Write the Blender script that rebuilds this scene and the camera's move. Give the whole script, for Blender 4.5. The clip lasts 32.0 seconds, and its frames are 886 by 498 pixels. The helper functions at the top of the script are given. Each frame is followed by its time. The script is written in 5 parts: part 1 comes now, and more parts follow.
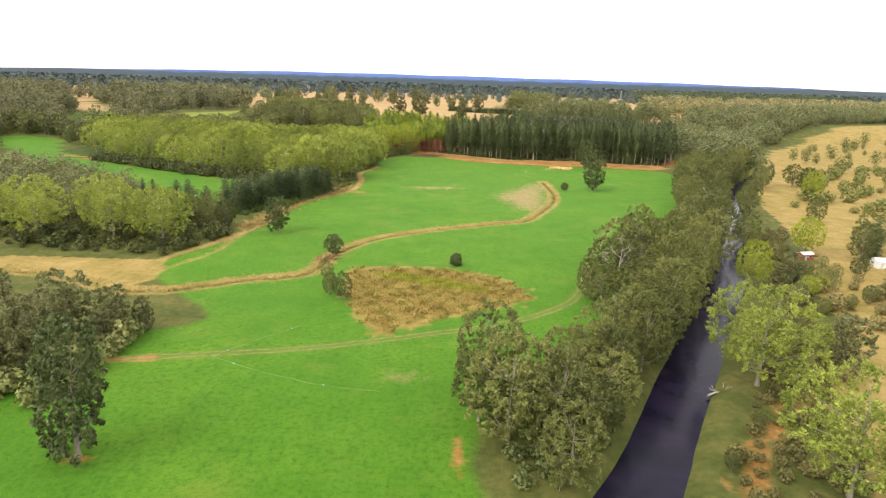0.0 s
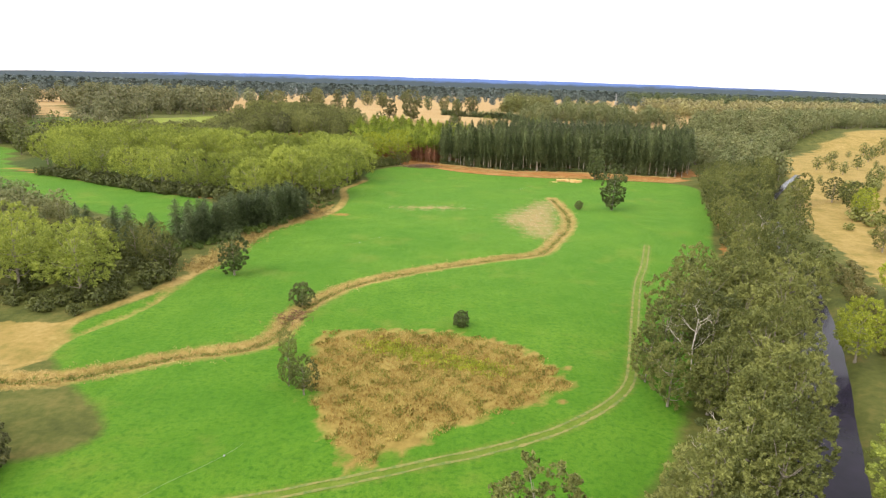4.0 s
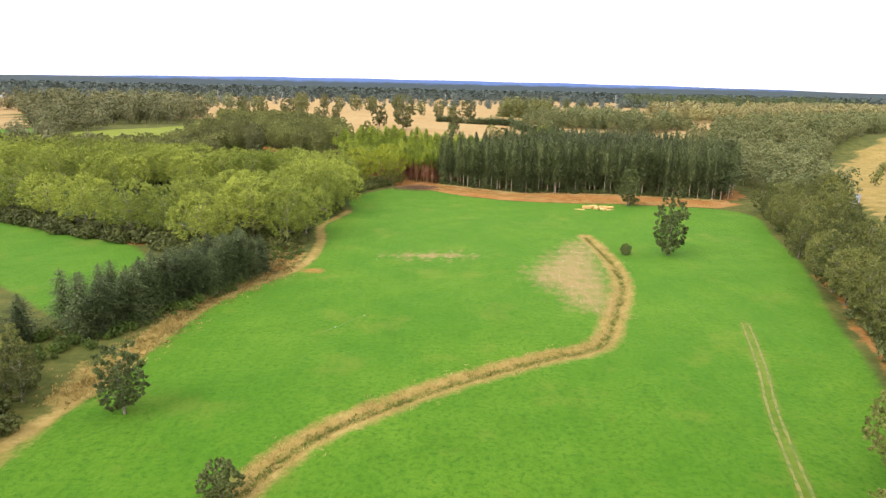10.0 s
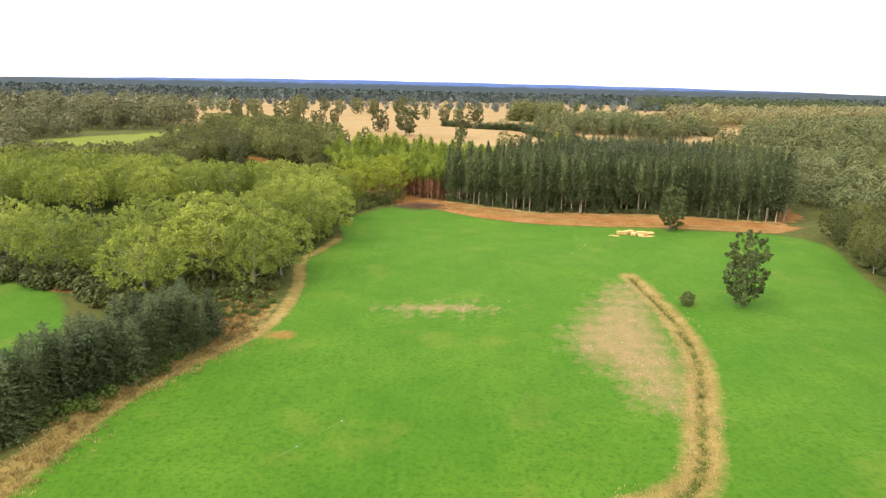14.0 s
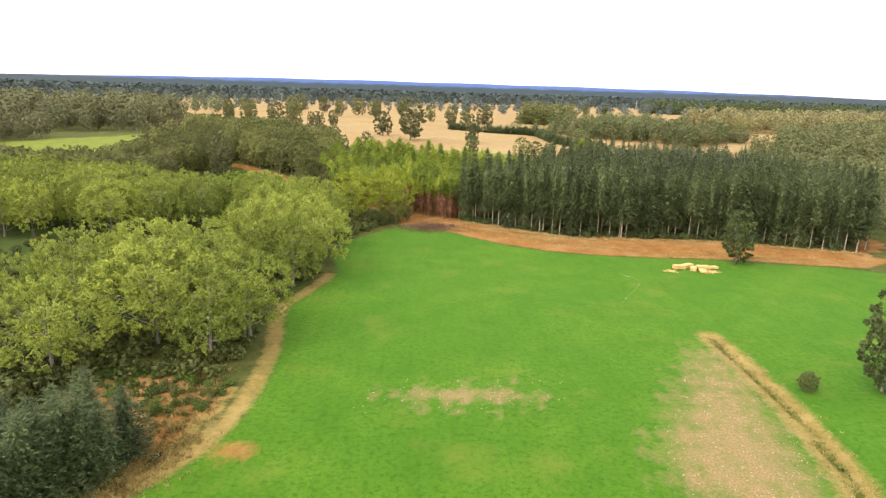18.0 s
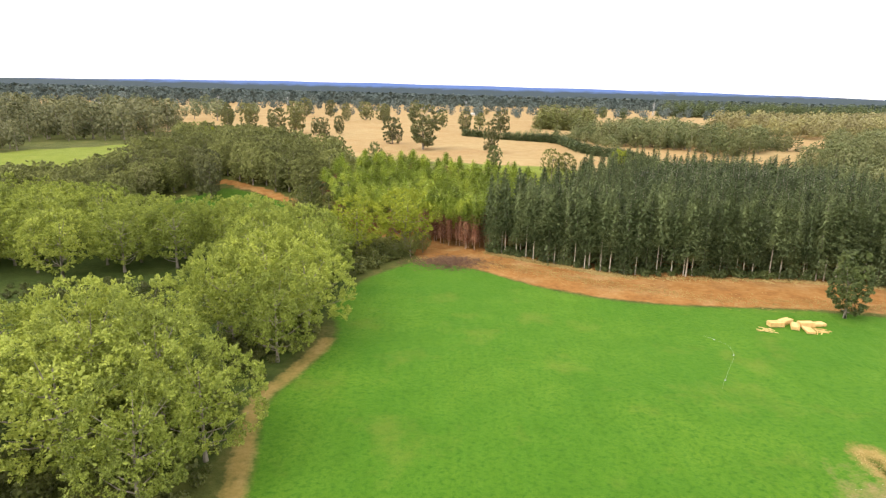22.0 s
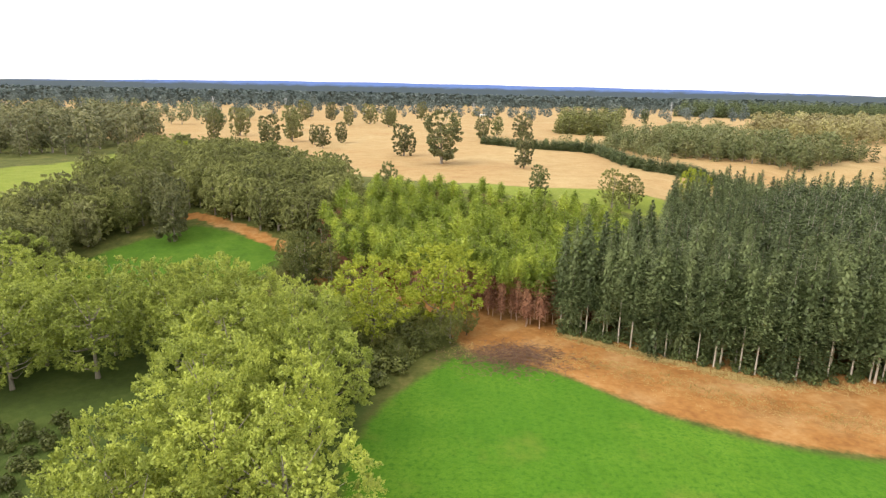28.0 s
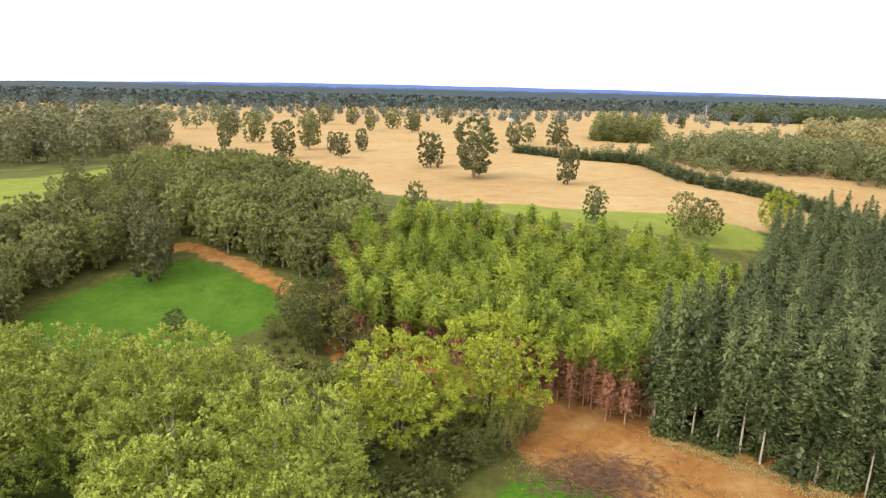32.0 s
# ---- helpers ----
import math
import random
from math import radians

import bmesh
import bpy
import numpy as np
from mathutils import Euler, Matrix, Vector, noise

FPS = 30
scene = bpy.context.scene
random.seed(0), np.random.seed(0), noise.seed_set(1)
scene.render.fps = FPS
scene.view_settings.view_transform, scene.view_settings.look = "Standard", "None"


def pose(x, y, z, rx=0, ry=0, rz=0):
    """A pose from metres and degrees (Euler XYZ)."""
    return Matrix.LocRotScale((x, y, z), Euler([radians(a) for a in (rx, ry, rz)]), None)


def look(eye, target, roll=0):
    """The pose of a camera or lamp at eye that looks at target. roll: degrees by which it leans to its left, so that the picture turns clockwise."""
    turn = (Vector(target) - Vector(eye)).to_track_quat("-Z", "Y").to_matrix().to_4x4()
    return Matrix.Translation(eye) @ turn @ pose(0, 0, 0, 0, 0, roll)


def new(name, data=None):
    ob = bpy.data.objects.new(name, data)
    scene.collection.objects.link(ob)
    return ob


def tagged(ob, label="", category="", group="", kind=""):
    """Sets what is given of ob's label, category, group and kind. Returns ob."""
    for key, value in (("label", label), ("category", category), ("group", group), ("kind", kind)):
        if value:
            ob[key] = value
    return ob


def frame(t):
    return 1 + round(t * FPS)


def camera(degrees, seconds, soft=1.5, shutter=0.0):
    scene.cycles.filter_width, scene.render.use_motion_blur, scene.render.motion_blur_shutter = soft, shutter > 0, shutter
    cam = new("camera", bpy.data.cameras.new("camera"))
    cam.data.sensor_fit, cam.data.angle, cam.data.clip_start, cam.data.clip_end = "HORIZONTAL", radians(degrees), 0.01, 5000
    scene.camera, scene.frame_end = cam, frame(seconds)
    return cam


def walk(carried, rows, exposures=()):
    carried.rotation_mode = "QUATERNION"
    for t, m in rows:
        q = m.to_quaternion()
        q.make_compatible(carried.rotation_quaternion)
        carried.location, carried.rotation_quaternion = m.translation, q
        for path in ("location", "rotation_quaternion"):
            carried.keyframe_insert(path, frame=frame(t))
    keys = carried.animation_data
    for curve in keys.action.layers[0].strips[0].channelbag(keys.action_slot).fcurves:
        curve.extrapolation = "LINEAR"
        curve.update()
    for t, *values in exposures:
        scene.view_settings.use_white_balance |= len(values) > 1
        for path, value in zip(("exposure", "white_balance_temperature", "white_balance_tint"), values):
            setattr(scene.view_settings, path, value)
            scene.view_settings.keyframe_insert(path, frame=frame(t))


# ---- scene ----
# seconds, x, y, z, yaw, pitch, roll of the drone's camera
cam = camera(72.0, 32.0, soft=1.3)
ROWS = [
    (0, 0.25, 0.08, 61.94, -0.01, -15.15, 1.66),
    (0.5, -0.07, 6.55, 61.95, -0.12, -15.17, 1.65),
    (1, -0.45, 13.21, 62.00, -0.21, -15.15, 1.65),
    (1.5, -0.82, 19.97, 62.07, -0.29, -15.11, 1.66),
    (2, -1.10, 26.67, 62.14, -0.37, -15.06, 1.68),
    (2.5, -1.37, 33.27, 62.20, -0.46, -15.01, 1.69),
    (3, -1.72, 39.92, 62.28, -0.59, -14.97, 1.67),
    (3.5, -2.19, 46.65, 62.37, -0.74, -14.95, 1.62),
    (5.5, -4.15, 74.17, 62.89, -1.00, -14.85, 1.52),
    (6, -4.64, 80.87, 63.05, -1.09, -14.81, 1.53),
    (6.5, -5.19, 87.48, 63.23, -1.22, -14.77, 1.54),
    (7, -5.86, 94.08, 63.46, -1.33, -14.74, 1.54),
    (7.5, -6.55, 100.69, 63.75, -1.44, -14.72, 1.53),
    (8, -7.14, 107.26, 64.10, -1.55, -14.71, 1.49),
    (8.5, -7.60, 113.89, 64.49, -1.66, -14.73, 1.42),
    (9, -7.90, 120.74, 64.87, -1.72, -14.75, 1.34),
    (9.5, -7.97, 127.73, 65.22, -1.68, -14.77, 1.26),
    (10, -7.85, 134.63, 65.51, -1.60, -14.77, 1.22),
    (10.5, -7.69, 141.49, 65.72, -1.52, -14.75, 1.20),
    (11, -7.58, 148.58, 65.87, -1.44, -14.75, 1.17),
    (11.5, -7.50, 155.89, 66.00, -1.39, -14.75, 1.13),
    (12, -7.53, 163.18, 66.08, -1.36, -14.76, 1.11),
    (12.5, -7.72, 170.40, 66.11, -1.33, -14.74, 1.11),
    (13, -7.96, 177.70, 66.10, -1.29, -14.70, 1.13),
    (13.5, -8.16, 185.09, 66.09, -1.23, -14.65, 1.16),
    (14, -8.32, 192.41, 66.06, -1.18, -14.61, 1.21),
    (14.5, -8.47, 199.58, 65.97, -1.20, -14.59, 1.25),
    (16.5, -10.56, 228.47, 65.65, -1.14, -14.59, 1.45),
    (17, -11.49, 235.58, 65.58, -1.10, -14.60, 1.56),
    (17.5, -12.57, 242.47, 65.52, -1.09, -14.58, 1.64),
    (18, -13.70, 249.14, 65.48, -1.11, -14.53, 1.69),
    (18.5, -14.85, 255.69, 65.47, -1.13, -14.47, 1.70),
    (19, -15.99, 262.39, 65.52, -1.11, -14.40, 1.67),
    (19.5, -17.00, 269.19, 65.61, -1.05, -14.35, 1.66),
    (20, -17.75, 275.93, 65.75, -0.96, -14.31, 1.64),
    (20.5, -18.24, 282.68, 65.98, -0.82, -14.32, 1.60),
    (21, -18.66, 289.53, 66.31, -0.63, -14.34, 1.53),
    (21.5, -19.10, 296.52, 66.71, -0.44, -14.34, 1.49),
    (22, -19.66, 303.44, 67.10, -0.32, -14.36, 1.47),
    (22.5, -20.47, 310.17, 67.44, -0.24, -14.40, 1.48),
    (23, -21.53, 316.85, 67.76, -0.16, -14.45, 1.52),
    (23.5, -22.80, 323.57, 68.08, -0.12, -14.47, 1.54),
    (24, -24.25, 330.35, 68.37, -0.14, -14.47, 1.53),
    (24.5, -25.78, 337.33, 68.62, -0.20, -14.46, 1.45),
    (25, -27.32, 344.68, 68.87, -0.27, -14.42, 1.35),
    (25.5, -28.81, 352.32, 69.12, -0.28, -14.40, 1.27),
    (27.5, -33.91, 381.47, 70.10, -0.27, -14.48, 1.19),
    (28, -35.20, 388.61, 70.25, -0.21, -14.47, 1.18),
    (28.5, -36.38, 395.66, 70.35, -0.17, -14.45, 1.15),
    (29, -37.52, 402.75, 70.45, -0.15, -14.42, 1.12),
    (29.5, -38.65, 409.80, 70.59, -0.13, -14.38, 1.13),
    (30, -39.71, 416.55, 70.81, -0.13, -14.36, 1.16),
    (30.5, -40.56, 422.94, 71.09, -0.09, -14.35, 1.19),
    (31, -41.23, 429.06, 71.42, 0.08, -14.33, 1.23),
    (31.5, -41.82, 434.58, 71.71, 0.61, -14.32, 1.26),
    (32, -42.48, 439.22, 71.95, 1.73, -14.33, 1.31),
]
walk(cam, [(t, pose(x, y, z, 90 + p, 0, w) @ pose(0, 0, 0, 0, 0, r)) for t, x, y, z, w, p, r in ROWS])

# ---- light ----
world = bpy.data.worlds.new("overcast_sky")
scene.world = world
world.use_nodes = True
wn, wl = world.node_tree.nodes, world.node_tree.links
wn.clear()
SUN_EL, SUN_AZ = radians(42), radians(235)
sky = wn.new("ShaderNodeTexSky")
sky.sky_type, sky.sun_disc = "NISHITA", False
sky.sun_elevation, sky.sun_rotation = SUN_EL, SUN_AZ
bg_sky, bg_cloud, add, wout = wn.new("ShaderNodeBackground"), wn.new("ShaderNodeBackground"), wn.new("ShaderNodeAddShader"), wn.new("ShaderNodeOutputWorld")
bg_sky.inputs[1].default_value = 0.03
bg_cloud.inputs[0].default_value = (1.0, 0.965, 0.915, 1)
bg_cloud.inputs[1].default_value = 0.98
wl.new(sky.outputs[0], bg_sky.inputs[0])
wl.new(bg_sky.outputs[0], add.inputs[0])
wl.new(bg_cloud.outputs[0], add.inputs[1])
wl.new(add.outputs[0], wout.inputs[0])
sun = new("sun", bpy.data.lights.new("sun", "SUN"))
sun.data.energy, sun.data.angle, sun.data.color = 1.7, radians(40), (1.0, 0.95, 0.86)
sun_from = Vector((math.sin(SUN_AZ) * math.cos(SUN_EL), math.cos(SUN_AZ) * math.cos(SUN_EL), math.sin(SUN_EL)))
sun.matrix_world = look(sun_from * 300, (0, 0, 0))
scene.view_settings.exposure = 0.80


# ---- materials ----
def nodes_of(name):
    m = bpy.data.materials.new(name)
    m.use_nodes = True
    nt = m.node_tree
    return m, nt, nt.nodes["Principled BSDF"], nt.nodes["Material Output"]


def add_node(nt, kind, **inputs):
    n = nt.nodes.new(kind)
    for k, v in inputs.items():
        n.inputs[k.replace("_", " ")].default_value = v
    return n


def noise_at(nt, scale, detail=4.0, rough=0.55, coords=None):
    n = add_node(nt, "ShaderNodeTexNoise", Scale=scale, Detail=detail, Roughness=rough)
    if coords is not None:
        nt.links.new(coords, n.inputs["Vector"])
    return n.outputs["Fac"]


def ramp(nt, fac, stops):
    r = nt.nodes.new("ShaderNodeValToRGB")
    while len(r.color_ramp.elements) < len(stops):
        r.color_ramp.elements.new(0.5)
    for e, (p, c) in zip(r.color_ramp.elements, stops):
        e.position, e.color = p, (*c, 1) if len(c) == 3 else c
    nt.links.new(fac, r.inputs[0])
    return r.outputs[0]


def math_node(nt, op, a, b=0.0, c=0.0, clamp=False):
    n = nt.nodes.new("ShaderNodeMath")
    n.operation, n.use_clamp = op, clamp
    for i, v in enumerate((a, b, c)):
        if isinstance(v, (int, float)):
            n.inputs[i].default_value = v
        else:
            nt.links.new(v, n.inputs[i])
    return n.outputs[0]


def mix(nt, fac, a, b, mode="MIX"):
    n = nt.nodes.new("ShaderNodeMix")
    n.data_type, n.blend_type = "RGBA", mode
    for sock, v in ((n.inputs[0], fac), (n.inputs[6], a), (n.inputs[7], b)):
        if isinstance(v, (int, float)):
            sock.default_value = v
        elif isinstance(v, tuple):
            sock.default_value = (*v, 1)
        else:
            nt.links.new(v, sock)
    return n.outputs[2]


def bump(nt, bsdf, height, strength, distance):
    b = add_node(nt, "ShaderNodeBump", Strength=strength, Distance=distance)
    nt.links.new(height, b.inputs["Height"])
    nt.links.new(b.outputs[0], bsdf.inputs["Normal"])


def leaf_material(name, dark, mid, light, translucent=0.3, rough=0.55, patch=0.18, vary=0.30):
    """Leaves: colour by clump, by leaf and by tree; a part of the light goes through."""
    m, nt, bsdf, out = nodes_of(name)
    geo, info, tex = nt.nodes.new("ShaderNodeNewGeometry"), nt.nodes.new("ShaderNodeObjectInfo"), nt.nodes.new("ShaderNodeTexCoord")
    clump = noise_at(nt, patch, 3.0, 0.6, tex.outputs["Object"])
    f = math_node(nt, "MULTIPLY_ADD", geo.outputs["Random Per Island"], 0.24, -0.12)
    f = math_node(nt, "ADD", f, clump)
    f = math_node(nt, "ADD", f, math_node(nt, "MULTIPLY_ADD", info.outputs["Random"], vary, -vary / 2), clamp=True)
    col = ramp(nt, f, [(0.22, dark), (0.5, mid), (0.8, light)])
    nt.links.new(col, bsdf.inputs["Base Color"])
    bsdf.inputs["Roughness"].default_value = rough
    bsdf.inputs["Specular IOR Level"].default_value = 0.3
    tr = nt.nodes.new("ShaderNodeBsdfTranslucent")
    nt.links.new(col, tr.inputs[0])
    mx = nt.nodes.new("ShaderNodeMixShader")
    mx.inputs[0].default_value = translucent
    nt.links.new(bsdf.outputs[0], mx.inputs[1])
    nt.links.new(tr.outputs[0], mx.inputs[2])
    nt.links.new(mx.outputs[0], out.inputs["Surface"])
    return m


def bark_material(name, a, b, scale=2.5):
    m, nt, bsdf, _ = nodes_of(name)
    tex = nt.nodes.new("ShaderNodeTexCoord")
    mp = nt.nodes.new("ShaderNodeMapping")
    mp.inputs["Scale"].default_value = (1, 1, 0.25)
    nt.links.new(tex.outputs["Object"], mp.inputs[0])
    n = noise_at(nt, scale, 6.0, 0.7, mp.outputs[0])
    nt.links.new(ramp(nt, n, [(0.3, a), (0.7, b)]), bsdf.inputs["Base Color"])
    bsdf.inputs["Roughness"].default_value = 0.9
    bump(nt, bsdf, n, 0.6, 0.05)
    return m


POPLAR_LEAF = leaf_material("poplar_leaf", (0.128, 0.159, 0.027), (0.297, 0.344, 0.058), (0.513, 0.549, 0.098), 0.22, vary=0.22)
YELLOW_LEAF = leaf_material("yellowing_leaf", (0.15, 0.18, 0.018), (0.33, 0.37, 0.036), (0.52, 0.53, 0.060), 0.25, vary=0.10)
ALDER_LEAF = leaf_material("alder_leaf", (0.066, 0.077, 0.019), (0.146, 0.160, 0.040), (0.256, 0.262, 0.070), 0.2, vary=0.45)
OLIVE_LEAF = leaf_material("olive_leaf", (0.086, 0.090, 0.036), (0.174, 0.176, 0.067), (0.288, 0.284, 0.108), 0.2)
EUC_LEAF = leaf_material("eucalyptus_leaf", (0.110, 0.118, 0.038), (0.226, 0.236, 0.074), (0.378, 0.384, 0.126), 0.2)
# Olive grey, paled so that the colour carries some distance haze.
FAR_LEAF = leaf_material("far_tree_leaf", (0.103, 0.123, 0.063), (0.193, 0.213, 0.105), (0.330, 0.323, 0.158), patch=0.035)
MIXED_LEAF = leaf_material("mixed_wood_leaf", (0.073, 0.089, 0.038), (0.142, 0.165, 0.060), (0.252, 0.247, 0.102), patch=0.04)
TAN_LEAF = leaf_material("fading_leaf", (0.152, 0.127, 0.069), (0.278, 0.240, 0.113), (0.405, 0.380, 0.152), patch=0.04)
LONE_LEAF = leaf_material("lone_tree_leaf", (0.053, 0.070, 0.022), (0.113, 0.139, 0.041), (0.207, 0.229, 0.072), 0.2)
DARK_MIX_LEAF = leaf_material("old_eucalyptus_leaf", (0.065, 0.070, 0.034), (0.144, 0.146, 0.062), (0.269, 0.250, 0.111), 0.2, patch=0.05)
FIR_LEAF = leaf_material("fir_needle", (0.047, 0.063, 0.023), (0.124, 0.155, 0.059), (0.264, 0.303, 0.127), 0.12, vary=0.30)
HEDGE_LEAF = leaf_material("hedge_fir_needle", (0.036, 0.052, 0.020), (0.092, 0.122, 0.046), (0.190, 0.232, 0.094), 0.12, vary=0.25)
PINE_LEAF = leaf_material("pine_needle", (0.111, 0.151, 0.020), (0.272, 0.343, 0.044), (0.484, 0.534, 0.075), 0.25, vary=0.40)
DEAD_LEAF = leaf_material("dead_needle", (0.16, 0.066, 0.040), (0.31, 0.140, 0.080), (0.45, 0.235, 0.130), 0.15)
# Blue-grey tint: distance haze mixed into the leaf colour of far woods.
HAZE_LEAF = leaf_material("hazed_leaf", (0.057, 0.079, 0.074), (0.106, 0.134, 0.125), (0.176, 0.204, 0.180), 0.2, patch=0.02)
BRAMBLE_LEAF = leaf_material("bramble_leaf", (0.065, 0.10, 0.018), (0.13, 0.19, 0.032), (0.21, 0.28, 0.05))
RUST_LEAF = leaf_material("rust_reed", (0.13, 0.07, 0.018), (0.29, 0.18, 0.045), (0.46, 0.36, 0.11), 0.3, patch=0.12)
MARSH_LEAF = leaf_material("tussock_grass", (0.13, 0.13, 0.022), (0.24, 0.24, 0.045), (0.38, 0.36, 0.09), 0.3, patch=0.12)
STRAW_LEAF = leaf_material("straw_grass", (0.24, 0.18, 0.06), (0.44, 0.33, 0.12), (0.60, 0.48, 0.21), 0.3)
SCRUB_LEAF = leaf_material("scrub_leaf", (0.09, 0.09, 0.026), (0.18, 0.16, 0.05), (0.30, 0.24, 0.09), 0.2)
BARK = bark_material("grey_bark", (0.16, 0.13, 0.10), (0.36, 0.31, 0.25))
PALE_BARK = bark_material("pale_bark", (0.24, 0.20, 0.16), (0.52, 0.46, 0.38))
PINE_BARK = bark_material("pine_bark", (0.28, 0.17, 0.11), (0.52, 0.38, 0.27))
FIR_BARK = bark_material("fir_bark", (0.20, 0.15, 0.11), (0.44, 0.36, 0.28))
FIR_EDGE_BARK = bark_material("pale_fir_bark", (0.34, 0.28, 0.22), (0.62, 0.54, 0.45))
RED_BARK = bark_material("red_bark", (0.10, 0.045, 0.025), (0.24, 0.12, 0.07))


# ---- plan ----
def smooth_line(points, steps=6, closed=False):
    """A rounded line through the points."""
    p = np.array(points, float)
    n = len(p)
    out = []
    for i in range(n if closed else n - 1):
        a, b, c, d = (p[(i + k) % n] if closed else p[min(max(i + k, 0), n - 1)] for k in (-1, 0, 1, 2))
        for s in np.arange(steps) / steps:
            out.append(0.5 * (2 * b + (c - a) * s + (2 * a - 5 * b + 4 * c - d) * s * s + (3 * b - a - 3 * c + d) * s**3))
    if not closed:
        out.append(p[-1])
    return np.array(out)


def to_line(xy, line, widths=None):
    """Distance from each point to a line; with widths, less the width there."""
    best = np.full(len(xy), 1e9)
    for k in range(len(line) - 1):
        a, d = line[k], line[k + 1] - line[k]
        s = np.clip(((xy - a) @ d) / max(d @ d, 1e-9), 0, 1)
        dist = np.hypot(*(xy - a - s[:, None] * d).T)
        if widths is not None:
            dist = dist - (widths[k] + s * (widths[k + 1] - widths[k]))
        best = np.minimum(best, dist)
    return best


def inside(xy, ring):
    """Signed distance to a closed outline, positive inside."""
    line = np.vstack([ring, ring[:1]])
    odd = np.zeros(len(xy), bool)
    for (x0, y0), (x1, y1) in zip(line[:-1], line[1:]):
        cross = (y0 > xy[:, 1]) != (y1 > xy[:, 1])
        xs = x0 + (xy[:, 1] - y0) / (y1 - y0 if abs(y1 - y0) > 1e-9 else 1e-9) * (x1 - x0)
        odd ^= cross & (xy[:, 0] < xs)
    return np.where(odd, 1, -1) * to_line(xy, line)


def scatter(rng, ring, gap, jitter=0.35, turn=0.0):
    """Places inside an outline, in loose rows."""
    c, s = math.cos(turn), math.sin(turn)
    r = np.array([[c, s], [-s, c]])
    q = ring @ r.T
    lo, hi = q.min(0), q.max(0)
    gx, gy = np.meshgrid(np.arange(lo[0], hi[0], gap), np.arange(lo[1], hi[1], gap))
    p = np.stack([gx.ravel(), gy.ravel()], 1)
    p += rng.uniform(-jitter, jitter, p.shape) * gap
    p = p @ r
    return p[inside(p, ring) > 0]


PASTURE = smooth_line([(-190, 40), (-98, 128), (-62, 150), (-84, 176), (-97, 196), (-86, 228), (-78, 262), (-77, 285), (-70, 322), (-56, 345), (-51, 366),
                       (-52, 395), (-57, 424), (-53, 439), (-48, 463), (-53, 488), (-49, 512), (-38, 532), (-26, 545), (-4, 533), (16, 513), (37, 501), (58, 496), (88, 496), (123, 490), (163, 484), (174, 462), (157, 412), (141, 362),
                       (118, 310), (100, 264), (76, 226), (60, 186), (40, 148), (20, 122), (6, 90), (6, 40)], 5, True)
MARSH = smooth_line([(-31, 200), (-32, 186), (-29, 170), (-19, 147), (-13, 144), (-3, 152), (8, 160), (23, 168), (28, 178), (19, 195), (2, 203), (-16, 204)], 5, True)
CULVERT_DRY = np.array([(-92, 346), (-62, 342), (-56, 372), (-66, 384), (-90, 374)], float)
DITCH = smooth_line([(-160, 196), (-142, 189), (-120, 184), (-96, 172), (-80, 174), (-63, 185), (-46, 192), (-42, 203), (-41, 216), (-31, 237), (-15, 252), (4, 266), (22, 276), (39, 285), (49, 306), (61, 337), (66, 370), (66, 410)], 5)
SIDE_DITCH = smooth_line([(-97, 172), (-92, 195), (-84, 216), (-83, 250), (-90, 272)], 5)
HEDGE_DITCH = smooth_line([(-84, 255), (-80, 285), (-76, 312), (-66, 336), (-62, 352), (-66, 380)], 5)
TRACK = smooth_line([(-95, 124), (-71, 126), (-37, 133), (-3, 145), (14, 152), (28, 161), (40, 174), (47, 192), (54, 213), (66, 248), (76, 272), (87, 302)], 6)
TRACK_FAR = smooth_line([(87, 302), (98, 350), (112, 400), (122, 450)], 4)
RIVER = smooth_line([(2, 20), (18, 60), (34, 86), (42, 100), (50, 115), (62, 136), (78, 165), (96, 196), (115, 234), (140, 290), (165, 345), (190, 400), (235, 470), (300, 560)], 5)
RIVER_HALF = 5.2
FIELD_WEST = smooth_line([(-275, 462), (-219, 428), (-160, 396), (-127, 379), (-100, 330), (-104, 296), (-150, 330), (-217, 376), (-330, 440)], 4, True)
DRY_WEST = smooth_line([(-150, 190), (-120, 186), (-93, 178), (-95, 200), (-112, 203), (-150, 204)], 4, True)
MEADOW = smooth_line([(-172, 592), (-172, 617), (-160, 634), (-147, 647), (-139, 650), (-118, 640), (-101, 627), (-99, 610), (-116, 596), (-138, 586)], 5, True)
NORTH_PLAIN = np.array([(-2600, 1350), (-600, 1050), (-300, 960), (-272, 880), (-225, 775), (-190, 800), (-164, 845), (-83, 754), (-25, 734), (19, 722), (84, 720), (140, 716), (235, 735), (330, 880), (500, 1150), (900, 1400), (1300, 1500), (1300, 2900), (-2600, 2900)], float)
EAST_STRIP = np.array([(262, 1000), (350, 932), (450, 995), (570, 1080), (720, 1180), (700, 1230), (560, 1140), (440, 1078), (345, 1130), (300, 1120)], float)
GREEN_STRIP = np.array([(-25, 736), (19, 724), (84, 722), (112, 705), (60, 686), (10, 694), (-25, 712)], float)
MEADOW_NW = np.array([(-234, 648), (-236, 694), (-226, 716), (-240, 751), (-236, 801), (-258, 860), (-285, 870), (-276, 816), (-286, 780), (-308, 754), (-330, 700), (-300, 640), (-258, 636)], float)
NW_GREEN = np.array([(-380, 636), (-346, 676), (-378, 742), (-412, 716), (-412, 676)], float)
NW_TAN = np.array([(-417, 716), (-388, 728), (-430, 790), (-620, 1085), (-690, 1085), (-560, 900)], float)
